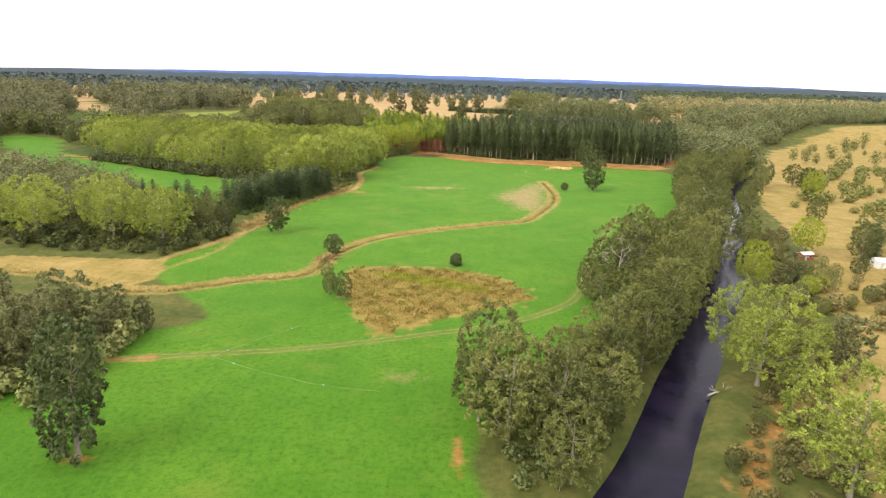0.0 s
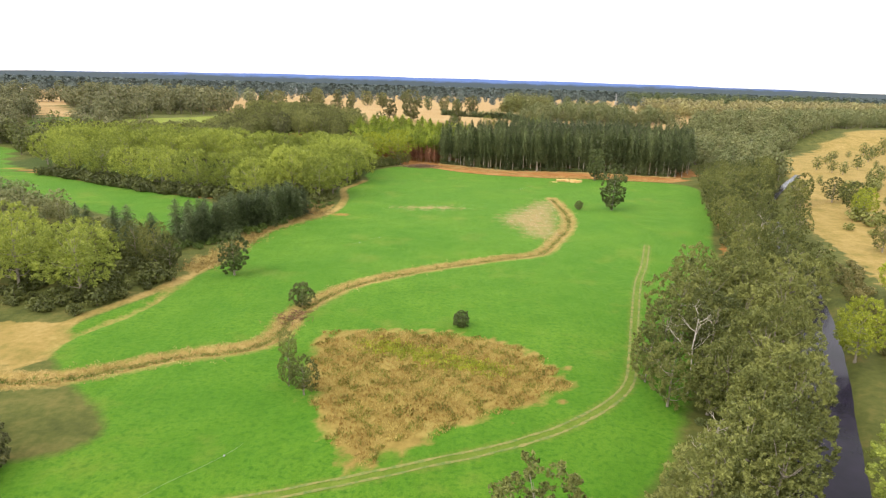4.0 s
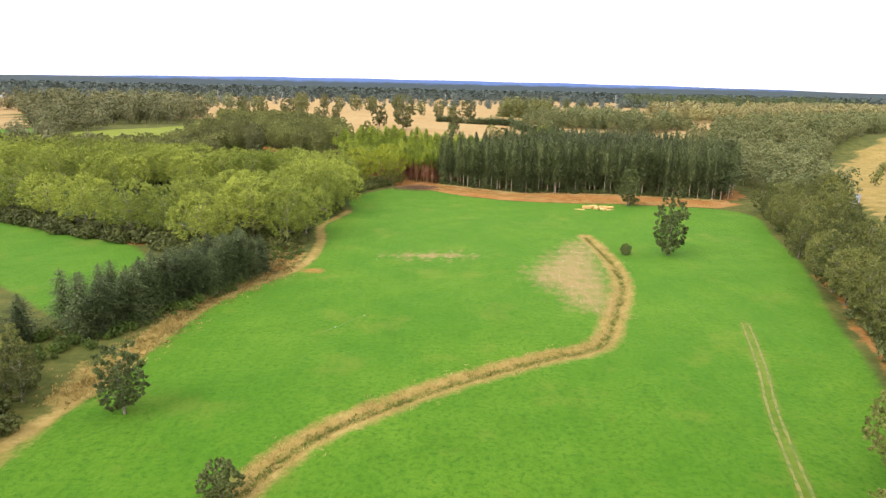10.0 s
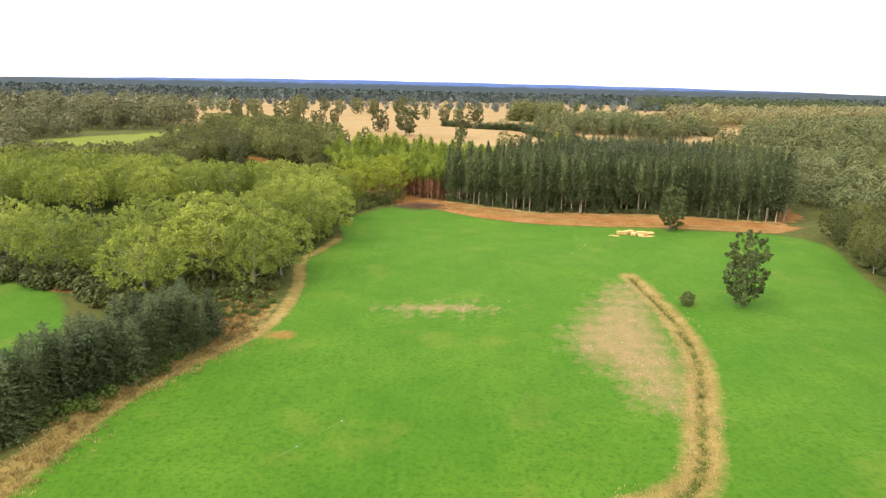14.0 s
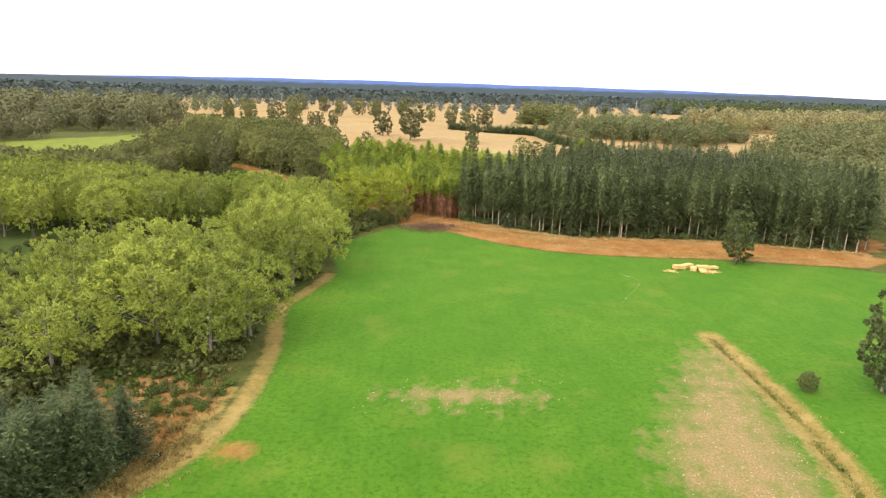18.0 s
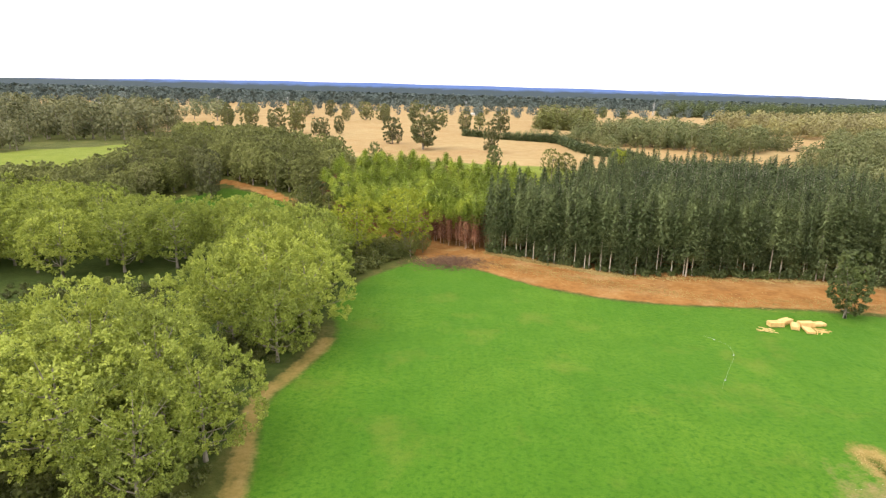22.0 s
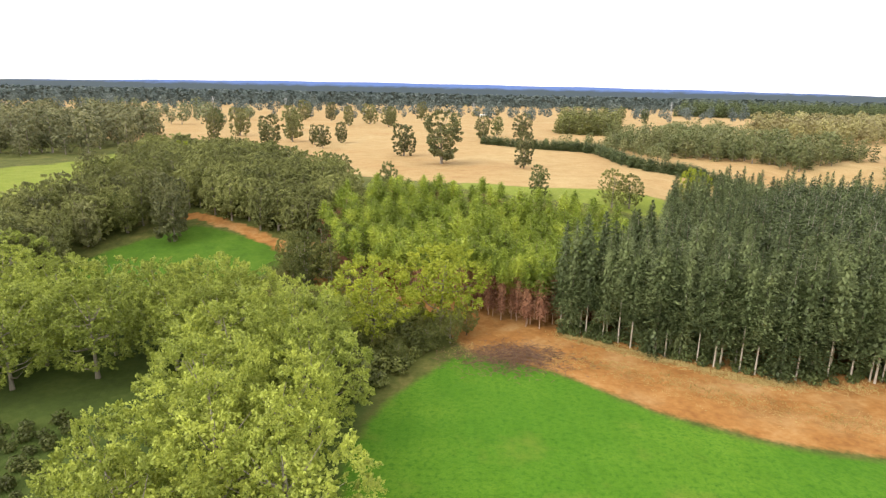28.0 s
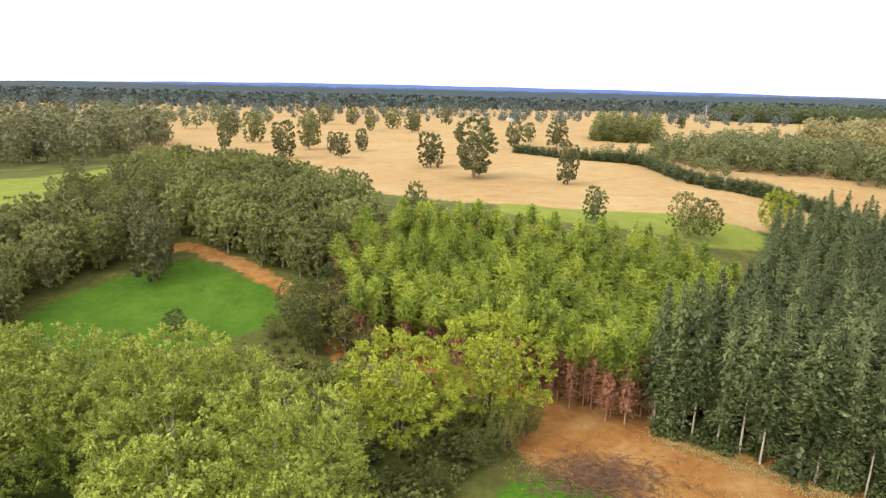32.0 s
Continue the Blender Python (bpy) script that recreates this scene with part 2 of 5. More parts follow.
FIELD_FAR = np.array([(-430, 602), (-368, 592), (-316, 500), (-278, 470), (-300, 460), (-345, 486), (-412, 560)], float)
BARE = np.array([(31, 353), (58, 402), (66, 399), (60, 360), (56, 334), (50, 308), (40, 312), (36, 330), (30, 342)], float)
GROVE_FRONT = np.array([(-255, 452), (-165, 398), (-128, 384), (-108, 372), (-104, 408), (-132, 418), (-172, 432), (-255, 486)], float)
LANE = np.array([(-320, 480), (-100, 400), (-62, 400), (-50, 540), (-100, 575), (-320, 600)], float)
GROVE_EDGE = np.array([(-66, 425), (-57, 455), (-60, 498), (-64, 514), (-100, 520), (-98, 500), (-78, 450)], float)
GROVE_BACK = np.array([(-90, 512), (-135, 510), (-180, 502), (-300, 520), (-345, 605), (-230, 606), (-180, 590), (-140, 562), (-90, 550)], float)
FIR_VERGE = np.array([(-32, 560), (-26, 547), (-4, 535), (16, 515), (37, 503), (58, 498), (88, 498), (124, 494), (165, 488), (186, 500), (150, 524), (60, 532), (12, 558), (-24, 584)], float)
FIR_BLOCK = np.array([(-1, 562), (13, 555), (21, 548), (40, 538), (55, 531), (100, 530), (140, 527), (178, 512), (200, 530), (215, 600), (200, 680), (150, 702), (100, 684), (66, 652), (40, 602), (20, 574)], float)
PINE_BLOCK = np.array([(-26, 578), (-4, 563), (10, 566), (22, 580), (38, 606), (48, 630), (20, 648), (0, 652), (-31, 662), (-62, 670), (-80, 648), (-86, 624), (-72, 592), (-48, 585)], float)
EAST_DRY = np.array([(75, 40), (72, 90), (84, 120), (110, 150), (124, 190), (150, 240), (176, 330), (205, 400), (250, 470), (300, 580), (370, 695), (480, 812), (640, 930), (1000, 1100), (1100, 40)], float)


def to_river(xy):
    return to_line(xy, RIVER)


# ---- ground ----
def ground_masks(xy, rng_noise):
    w = rng_noise
    past = np.clip(inside(xy, PASTURE) / 8 + 0.5, 0, 1)
    past = np.maximum(past, np.clip(inside(xy, FIELD_WEST) / 8 + 0.5, 0, 1))
    past = np.maximum(past, np.clip(np.maximum(inside(xy, NW_GREEN), inside(xy, FIELD_FAR)) / 8 + 0.5, 0, 1))
    meadow = np.clip(inside(xy, MEADOW) / 8 + 0.5, 0, 1)
    d_ditch = to_line(xy, DITCH)
    dry = np.clip((3.6 - d_ditch) / 8 + 0.5, 0, 1)
    dry = np.maximum(dry, np.clip((0.8 - to_line(xy, SIDE_DITCH)) / 7 + 0.5, 0, 1))
    dry = np.maximum(dry, np.clip((3.6 - to_line(xy, HEDGE_DITCH)) / 8 + 0.5, 0, 1))
    edge = np.abs(inside(xy, PASTURE) + 2.0)
    west = (xy[:, 0] < 0) & (xy[:, 1] > 200) & (xy[:, 1] < 462)
    dry = np.maximum(dry, np.where(west, np.clip((1.6 - edge) / 7 + 0.5, 0, 1), 0))
    dry = np.maximum(dry, np.clip(inside(xy, DRY_WEST) / 4 + 0.5 + w, 0, 1))
    dry = np.maximum(dry, np.clip(inside(xy, CULVERT_DRY) / 5 + 0.5 + w, 0, 1))
    dry = np.maximum(dry, np.clip(inside(xy, EAST_DRY) / 8 + 0.4 + 1.5 * w, 0, 1))
    bare = np.clip(inside(xy, BARE) / 16 + 0.5 + 0.8 * w, 0, 1)
    bare = np.maximum(bare, np.clip(1 - np.hypot((xy[:, 0] + 6) / 26, (xy[:, 1] - 372) / 9) + 1.5 * w, 0, 1))
    bare = np.maximum(bare, np.clip(1 - np.hypot((xy[:, 0] + 8) / 7, (xy[:, 1] - 121) / 6) + 2 * w, 0, 1) * 0.6)
    bare = np.clip(bare, 0, 1)
    fir_edge = np.maximum(inside(xy, FIR_BLOCK), inside(xy, PINE_BLOCK))
    soil = np.clip(fir_edge / 6 + 1.2 + 2 * w, 0, 1) * np.clip(-inside(xy, PASTURE) / 3 + 0.3 + w, 0, 1)
    soil = np.maximum(soil, np.clip(inside(xy, FIR_VERGE) / 6 + 0.55, 0, 1))
    soil = np.maximum(soil, np.clip((6 - to_line(xy, np.array([(-152, 658), (-146, 661), (-124, 650), (-98, 630)], float))) / 5 + w, 0, 1))
    soil = np.maximum(soil, np.clip((4 - to_line(xy, np.array([(-300, 480), (-219, 433), (-127, 384)], float))) / 3 + w, 0, 1))
    soil = np.maximum(soil, 0.72 * np.clip((5 - to_line(xy, np.array([(96, 246), (108, 270), (120, 300), (132, 324), (140, 350)], float))) / 5 + w, 0, 1))
    soil = np.maximum(soil, 0.66 * np.clip(1.2 - np.hypot((xy[:, 0] + 50) / 9, (xy[:, 1] - 349) / 6) + w, 0, 1))
    soil = np.maximum(soil, 0.6 * np.clip(1.1 - np.hypot((xy[:, 0] + 60) / 5, (xy[:, 1] - 89) / 4) + w, 0, 1))
    soil = np.maximum(soil, np.clip((2.5 - to_line(xy, np.array([(-110, 118), (-80, 125), (-64, 127)], float))) / 2 + w, 0, 1))
    soil = np.maximum(soil, 0.66 * np.clip(1.1 - np.hypot((xy[:, 0] - 4) / 3, (xy[:, 1] - 92) / 12) + w, 0, 1))
    soil = np.maximum(soil, 0.62 * np.clip(inside(xy, CULVERT_DRY) / 6 + 0.5 + w, 0, 1))
    soil = np.maximum(soil, 0.56 * np.clip((6 - to_line(xy, np.array([(50, 84), (61, 100), (78, 118), (97, 137), (118, 160)], float))) / 5 + 1.5 * w, 0, 1))
    marsh = np.clip(inside(xy, MARSH) / 8 + 0.4 + 1.2 * w, 0, 1)
    tan = np.clip(inside(xy, NORTH_PLAIN) / 10 + 0.5 + w, 0, 1)
    tan = np.maximum(tan, np.clip(inside(xy, EAST_STRIP) / 8 + 0.5 + w, 0, 1))
    tan = np.maximum(tan, np.clip(inside(xy, NW_TAN) / 8 + 0.5 + w, 0, 1))
    lush = np.maximum(np.clip(inside(xy, GREEN_STRIP) / 6 + 0.5, 0, 1), np.clip(inside(xy, MEADOW_NW) / 12 + 0.5 + w, 0, 1))
    tr = np.clip((2.0 - to_line(xy, TRACK)) / 5 + 0.42, 0, 1)
    bare = bare * 0.85
    tr = np.maximum(tr, 0.35 * np.clip((2.0 - to_line(xy, TRACK_FAR)) / 5 + 0.5, 0, 1))
    reedy = np.clip((0.7 - d_ditch) / 4 + 0.5, 0, 1)
    # Under the grove and lane: tree shade put into the ground colour.
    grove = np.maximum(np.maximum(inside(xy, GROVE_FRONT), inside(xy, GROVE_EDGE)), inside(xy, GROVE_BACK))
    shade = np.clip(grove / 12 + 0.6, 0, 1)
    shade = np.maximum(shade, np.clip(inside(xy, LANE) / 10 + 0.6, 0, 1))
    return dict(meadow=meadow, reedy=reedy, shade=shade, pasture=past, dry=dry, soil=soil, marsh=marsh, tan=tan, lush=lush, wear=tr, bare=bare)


def axis(lo, a, b, hi, step, grow=1.11):
    mid = list(np.arange(a, b + 0.1, step))
    s, up = step, [mid[-1]]
    while up[-1] < hi:
        s *= grow
        up.append(up[-1] + s)
    s, dn = step, [mid[0]]
    while dn[-1] > lo:
        s *= grow
        dn.append(dn[-1] - s)
    return np.array(dn[:0:-1] + mid + up[1:])


def wave(xy, scale, seed):
    """Cheap smooth noise of about -1 to 1."""
    r = np.random.default_rng(seed)
    out = np.zeros(len(xy))
    for k in range(7):
        a, f, ph = r.uniform(0, 6.28), r.uniform(0.6, 1.9) / scale, r.uniform(0, 6.28)
        out += np.sin((xy[:, 0] * math.cos(a) + xy[:, 1] * math.sin(a)) * f * 6.28 + ph)
    return out / 4.0


def terrace(xy):
    """The land climbs to a plateau behind the plantations."""
    s = np.clip((xy[:, 1] - 575 - 0.9 * np.clip(xy[:, 0] - 30, 0, 200)) / 140, 0, 1)
    return 20 * s * s * (3 - 2 * s)


def height_at(xy):
    z = terrace(xy) + 0.25 * wave(xy, 60, 3) + 0.10 * wave(xy, 14, 4)
    z -= 1.1 * np.clip(1 - to_line(xy, DITCH) / 2.4, 0, 1)
    z -= 0.9 * np.clip(1 - to_line(xy, SIDE_DITCH) / 2.0, 0, 1)
    z -= 1.2 * np.clip(1 - to_line(xy, HEDGE_DITCH) / 2.5, 0, 1)
    z -= 2.8 * np.clip((RIVER_HALF + 2.5 - to_river(xy)) / 4.0, 0, 1)
    return z


def build_ground():
    xs, ys = axis(-4700, -180, 190, 4700, 2.3), axis(-1500, 66, 680, 4800, 2.3)
    gx, gy = np.meshgrid(xs, ys)
    xy = np.stack([gx.ravel(), gy.ravel()], 1)
    v = np.column_stack([xy, height_at(xy)])
    nx, ny = len(xs), len(ys)
    i = (np.arange(ny - 1)[:, None] * nx + np.arange(nx - 1)[None]).ravel()
    f = np.stack([i, i + 1, i + nx + 1, i + nx], 1)
    me = bpy.data.meshes.new("ground")
    me.from_pydata(v.tolist(), [], f.tolist())
    me.polygons.foreach_set("use_smooth", [True] * len(f))
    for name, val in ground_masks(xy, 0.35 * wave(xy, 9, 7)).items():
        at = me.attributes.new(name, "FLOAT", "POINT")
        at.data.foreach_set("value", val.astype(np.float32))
    m, nt, bsdf, _ = nodes_of("farmland")
    tex = nt.nodes.new("ShaderNodeTexCoord").outputs["Object"]
    big, mid, fine, tiny = (noise_at(nt, s, 5.0, 0.6, tex) for s in (0.018, 0.10, 0.55, 2.6))
    blend = math_node(nt, "ADD", math_node(nt, "MULTIPLY", mid, 0.6), math_node(nt, "MULTIPLY", fine, 0.4))

    edges = math_node(nt, "ADD", math_node(nt, "MULTIPLY", noise_at(nt, 0.22, 6.0, 0.65, tex), 0.6), math_node(nt, "MULTIPLY", noise_at(nt, 1.1, 4.0, 0.6, tex), 0.4))

    def attr(name):
        a = nt.nodes.new("ShaderNodeAttribute")
        a.attribute_name = name
        return a.outputs["Fac"]

    def torn(name, width=0.6):
        """A mask with a torn edge."""
        k = math_node(nt, "ADD", attr(name), math_node(nt, "MULTIPLY_ADD", edges, width, -width / 2))
        return math_node(nt, "MULTIPLY_ADD", math_node(nt, "SUBTRACT", k, 0.5), 3.2, 0.5, clamp=True)

    def cover(a, b, c, src=blend):
        return ramp(nt, src, [(0.30, a), (0.5, b), (0.70, c)])

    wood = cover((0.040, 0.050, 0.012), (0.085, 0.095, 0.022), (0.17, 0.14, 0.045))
    grass = cover((0.053, 0.128, 0.006), (0.082, 0.178, 0.009), (0.120, 0.220, 0.016))
    grass = mix(nt, math_node(nt, "MULTIPLY_ADD", big, 1.6, -0.5, clamp=True), grass, cover((0.083, 0.165, 0.011), (0.110, 0.202, 0.014), (0.148, 0.240, 0.022)))
    stretch = nt.nodes.new("ShaderNodeMapping")
    stretch.inputs["Scale"].default_value = (0.55, 0.035, 1)
    stretch.inputs["Rotation"].default_value = (0, 0, radians(-9))
    nt.links.new(tex, stretch.inputs[0])
    rows = noise_at(nt, 1.0, 3.0, 0.5, stretch.outputs[0])
    grass = mix(nt, math_node(nt, "MULTIPLY_ADD", rows, 2.6, -1.05, clamp=True), grass, mix(nt, 0.45, grass, (0.115, 0.235, 0.02)))
    tufts = noise_at(nt, 0.9, 5.0, 0.7, tex)
    grass = mix(nt, math_node(nt, "MULTIPLY_ADD", tufts, 5.0, -2.4, clamp=True), grass, mix(nt, 0.8, grass, (0.020, 0.090, 0.004)))
    grass = mix(nt, math_node(nt, "MULTIPLY_ADD", tiny, 2.2, -0.95, clamp=True), grass, mix(nt, 0.55, grass, (0.02, 0.09, 0.004)))
    deep = noise_at(nt, 0.028, 4.0, 0.55, tex)
    grass = mix(nt, math_node(nt, "MULTIPLY_ADD", deep, 3.0, -1.2, clamp=True), mix(nt, 0.45, grass, (0.030, 0.120, 0.004)), grass)
    faded = noise_at(nt, 0.045, 6.0, 0.62, tex)
    grass = mix(nt, math_node(nt, "MULTIPLY_ADD", faded, 4.5, -2.5, clamp=True), grass, mix(nt, 0.5, grass, (0.20, 0.20, 0.035)))
    straw = cover((0.15, 0.135, 0.030), (0.28, 0.200, 0.062), (0.38, 0.275, 0.105))
    earth = mix(nt, math_node(nt, "MULTIPLY_ADD", noise_at(nt, 0.06, 4.0, 0.6, tex), 3.0, -1.45, clamp=True), cover((0.18, 0.075, 0.020), (0.31, 0.145, 0.042), (0.42, 0.24, 0.090)), cover((0.24, 0.135, 0.050), (0.37, 0.225, 0.095), (0.48, 0.34, 0.165)))
    reed = cover((0.14, 0.095, 0.022), (0.24, 0.17, 0.045), (0.32, 0.25, 0.075))
    plain = mix(nt, math_node(nt, "MULTIPLY_ADD", big, 2.4, -0.8, clamp=True), cover((0.26, 0.155, 0.062), (0.34, 0.215, 0.092), (0.40, 0.270, 0.125)), cover((0.31, 0.22, 0.095), (0.39, 0.285, 0.135), (0.45, 0.345, 0.175)))
    soft_green = cover((0.13, 0.165, 0.022), (0.175, 0.21, 0.03), (0.23, 0.24, 0.05))
    worn = cover((0.13, 0.14, 0.02), (0.20, 0.17, 0.04), (0.28, 0.21, 0.07))
    # Dark green floor, deepened to stand in for the poplars' shade.
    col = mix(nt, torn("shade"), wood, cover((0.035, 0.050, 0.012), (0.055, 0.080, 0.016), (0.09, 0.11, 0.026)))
    col = mix(nt, torn("tan"), col, plain)
    col = mix(nt, torn("lush"), col, soft_green)
    col = mix(nt, torn("dry", 0.9), col, straw)
    col = mix(nt, torn("meadow"), col, cover((0.040, 0.090, 0.008), (0.060, 0.125, 0.010), (0.09, 0.155, 0.016)))
    past_only = torn("pasture")
    dry_over = torn("dry", 0.9)
    col = mix(nt, past_only, col, grass)
    col = mix(nt, dry_over, col, straw)
    col = mix(nt, torn("reedy", 0.9), col, cover((0.05, 0.075, 0.012), (0.10, 0.12, 0.02), (0.20, 0.17, 0.05)))
    soft = math_node(nt, "ADD", attr("bare"), math_node(nt, "MULTIPLY_ADD", edges, 1.5, -0.75))
    soft = math_node(nt, "MULTIPLY_ADD", soft, 1.3, -0.25, clamp=True)
    col = mix(nt, math_node(nt, "MULTIPLY", soft, 0.86), col, mix(nt, math_node(nt, "MULTIPLY_ADD", tiny, 3.0, -1.0, clamp=True), (0.20, 0.135, 0.055), (0.46, 0.27, 0.16)))
    col = mix(nt, torn("marsh", 0.8), col, reed)
    col = mix(nt, torn("soil", 0.8), col, earth)
    col = mix(nt, math_node(nt, "MULTIPLY", torn("wear", 1.0), 0.35), col, worn)
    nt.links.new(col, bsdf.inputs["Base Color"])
    bsdf.inputs["Roughness"].default_value = 0.95
    bsdf.inputs["Specular IOR Level"].default_value = 0.15
    nt.links.new(math_node(nt, "MULTIPLY", past_only, 0.13), bsdf.inputs["Sheen Weight"])
    bsdf.inputs["Sheen Roughness"].default_value = 0.35
    bsdf.inputs["Sheen Tint"].default_value = (0.55, 0.95, 0.25, 1)
    bump(nt, bsdf, math_node(nt, "ADD", fine, tiny), 0.5, 0.35)
    me.materials.append(m)
    return tagged(new("ground", me), "bright green pasture with dry grass, rusty earth and tan plains", "ground", kind="structure")


build_ground()


def build_river():
    line = smooth_line([tuple(p) for p in RIVER[::5]], 10)
    t = np.gradient(line, axis=0)
    n = np.stack([t[:, 1], -t[:, 0]], 1) / np.hypot(*t.T)[:, None]
    w = (RIVER_HALF + 2.4 - 5.4 * np.clip((line[:, 1] - 250) / 150, 0, 1))[:, None]
    v = np.vstack([np.column_stack([line - n * w, np.full(len(line), -1.3)]), np.column_stack([line + n * w, np.full(len(line), -1.3)])])
    k = len(line)
    f = [(i, i + k, i + k + 1, i + 1) for i in range(k - 1)]
    me = bpy.data.meshes.new("river")
    me.from_pydata(v.tolist(), [], f)
    m, nt, bsdf, _ = nodes_of("dark_water")
    tex = nt.nodes.new("ShaderNodeTexCoord").outputs["Object"]
    nt.links.new(ramp(nt, noise_at(nt, 0.12, 4, 0.6, tex), [(0.35, (0.008, 0.007, 0.016)), (0.7, (0.020, 0.014, 0.032))]), bsdf.inputs["Base Color"])
    bsdf.inputs["Roughness"].default_value = 0.18
    bsdf.inputs["IOR"].default_value = 1.16
    bump(nt, bsdf, noise_at(nt, 0.9, 3, 0.5, tex), 0.12, 0.1)
    me.materials.append(m)
    tagged(new("river", me), "dark slow river reflecting the pale sky", "river", kind="structure")


build_river()


def ditch_pool(x, y, turn):
    """Dark standing water at the culvert."""
    ring = [(2.6 * math.cos(a) * (1 + 0.15 * math.sin(3 * a)), 0.9 * math.sin(a), 0) for a in np.linspace(0, 6.283, 24, endpoint=False)]
    me = bpy.data.meshes.new("ditch_pool")
    me.from_pydata(ring, [], [tuple(range(24))])
    me.materials.append(bpy.data.materials["dark_water"])
    ob = tagged(new("ditch_pool", me), "dark standing water in the ditch by the culvert", "pool", kind="structure")
    ob.matrix_basis = pose(x, y, -0.55, 0, 0, turn)


ditch_pool(-63.5, 347, 60)


# ---- mesh tools ----
def tube(points, radii, sides=7):
    """A tapered tube along points, as verts and faces."""
    p, v, f = np.array(points, float), [], []
    for i, r in enumerate(radii):
        d = p[min(i + 1, len(p) - 1)] - p[max(i - 1, 0)]
        d /= np.linalg.norm(d) + 1e-9
        a = np.cross(d, (0.3, 0.9, 0.1))
        a /= np.linalg.norm(a)
        b = np.cross(d, a)
        for k in range(sides):
            q = 6.2832 * k / sides
            v.append(p[i] + r * (math.cos(q) * a + math.sin(q) * b))
    for i in range(len(p) - 1):
        for k in range(sides):
            j = (k + 1) % sides
            f.append((i * sides + k, i * sides + j, (i + 1) * sides + j, (i + 1) * sides + k))
    return np.array(v), np.array(f)


def join(pieces):
    vs, fs, n = [], [], 0
    for v, f in pieces:
        vs.append(v)
        fs.append(f + n)
        n += len(v)
    return np.vstack(vs), np.vstack(fs)


def quads(pos, along, across):
    """Pointed leaves: a rhombus for each place, bent along its middle."""
    n = len(pos)
    bend = np.cross(along, across)
    bend *= 0.35 / (np.linalg.norm(bend, axis=1, keepdims=True) + 1e-9) * np.linalg.norm(across, axis=1, keepdims=True)
    v = np.stack([pos - along, pos + across - bend, pos + along, pos - across - bend], 1).reshape(-1, 3)
    return v, np.arange(4 * n).reshape(n, 4)


def unit(a):
    return a / (np.linalg.norm(a, axis=-1, keepdims=True) + 1e-9)


def leaf_cloud(rng, centres, radii, per, size, flat=0.85, lift=0.3, loose=0.4, face=None, pull=0.9, plume=0.0):
    """Leaves on the skin of each clump; with face, gathered on the side that looks that way; plume draws the clump out along it."""
    c, r = np.repeat(centres, per, 0), np.repeat(radii, per)
    n = len(c)
    way = np.zeros((n, 3)) if face is None else np.repeat(face, per, 0)
    d = unit(rng.normal(size=(n, 3)) + pull * way + (0, 0, lift))
    nor = unit(0.75 * d + 0.65 * way + loose * rng.normal(size=(n, 3)))
    u = rng.uniform(-0.5, 1.0, n)
    pos = c + d * (r * rng.uniform(0.66, 1.10, n) * (1 - plume * 0.45 * u))[:, None] * (1, 1, flat) + way * (r * plume * u)[:, None]
    t = unit(np.cross(nor, rng.normal(size=(n, 3))) + plume * way)
    b = unit(np.cross(nor, t))
    s = size * rng.uniform(0.55, 1.4, n)[:, None]
    return quads(pos, t * s, b * s * 0.58)


def mesh(name, vf, material):
    v, f = vf
    me = bpy.data.meshes.new(name)
    me.vertices.add(len(v))
    me.vertices.foreach_set("co", np.ascontiguousarray(v, np.float32).ravel())
    me.loops.add(f.size)
    me.loops.foreach_set("vertex_index", np.ascontiguousarray(f, np.int32).ravel())
    me.polygons.add(len(f))
    me.polygons.foreach_set("loop_start", np.arange(0, f.size, f.shape[1], dtype=np.int32))
    me.update(calc_edges=True)
    me.materials.append(material)
    return me


def part(name, me, parent, label=""):
    ob = new(name, me)
    ob.parent = parent
    return tagged(ob, label)


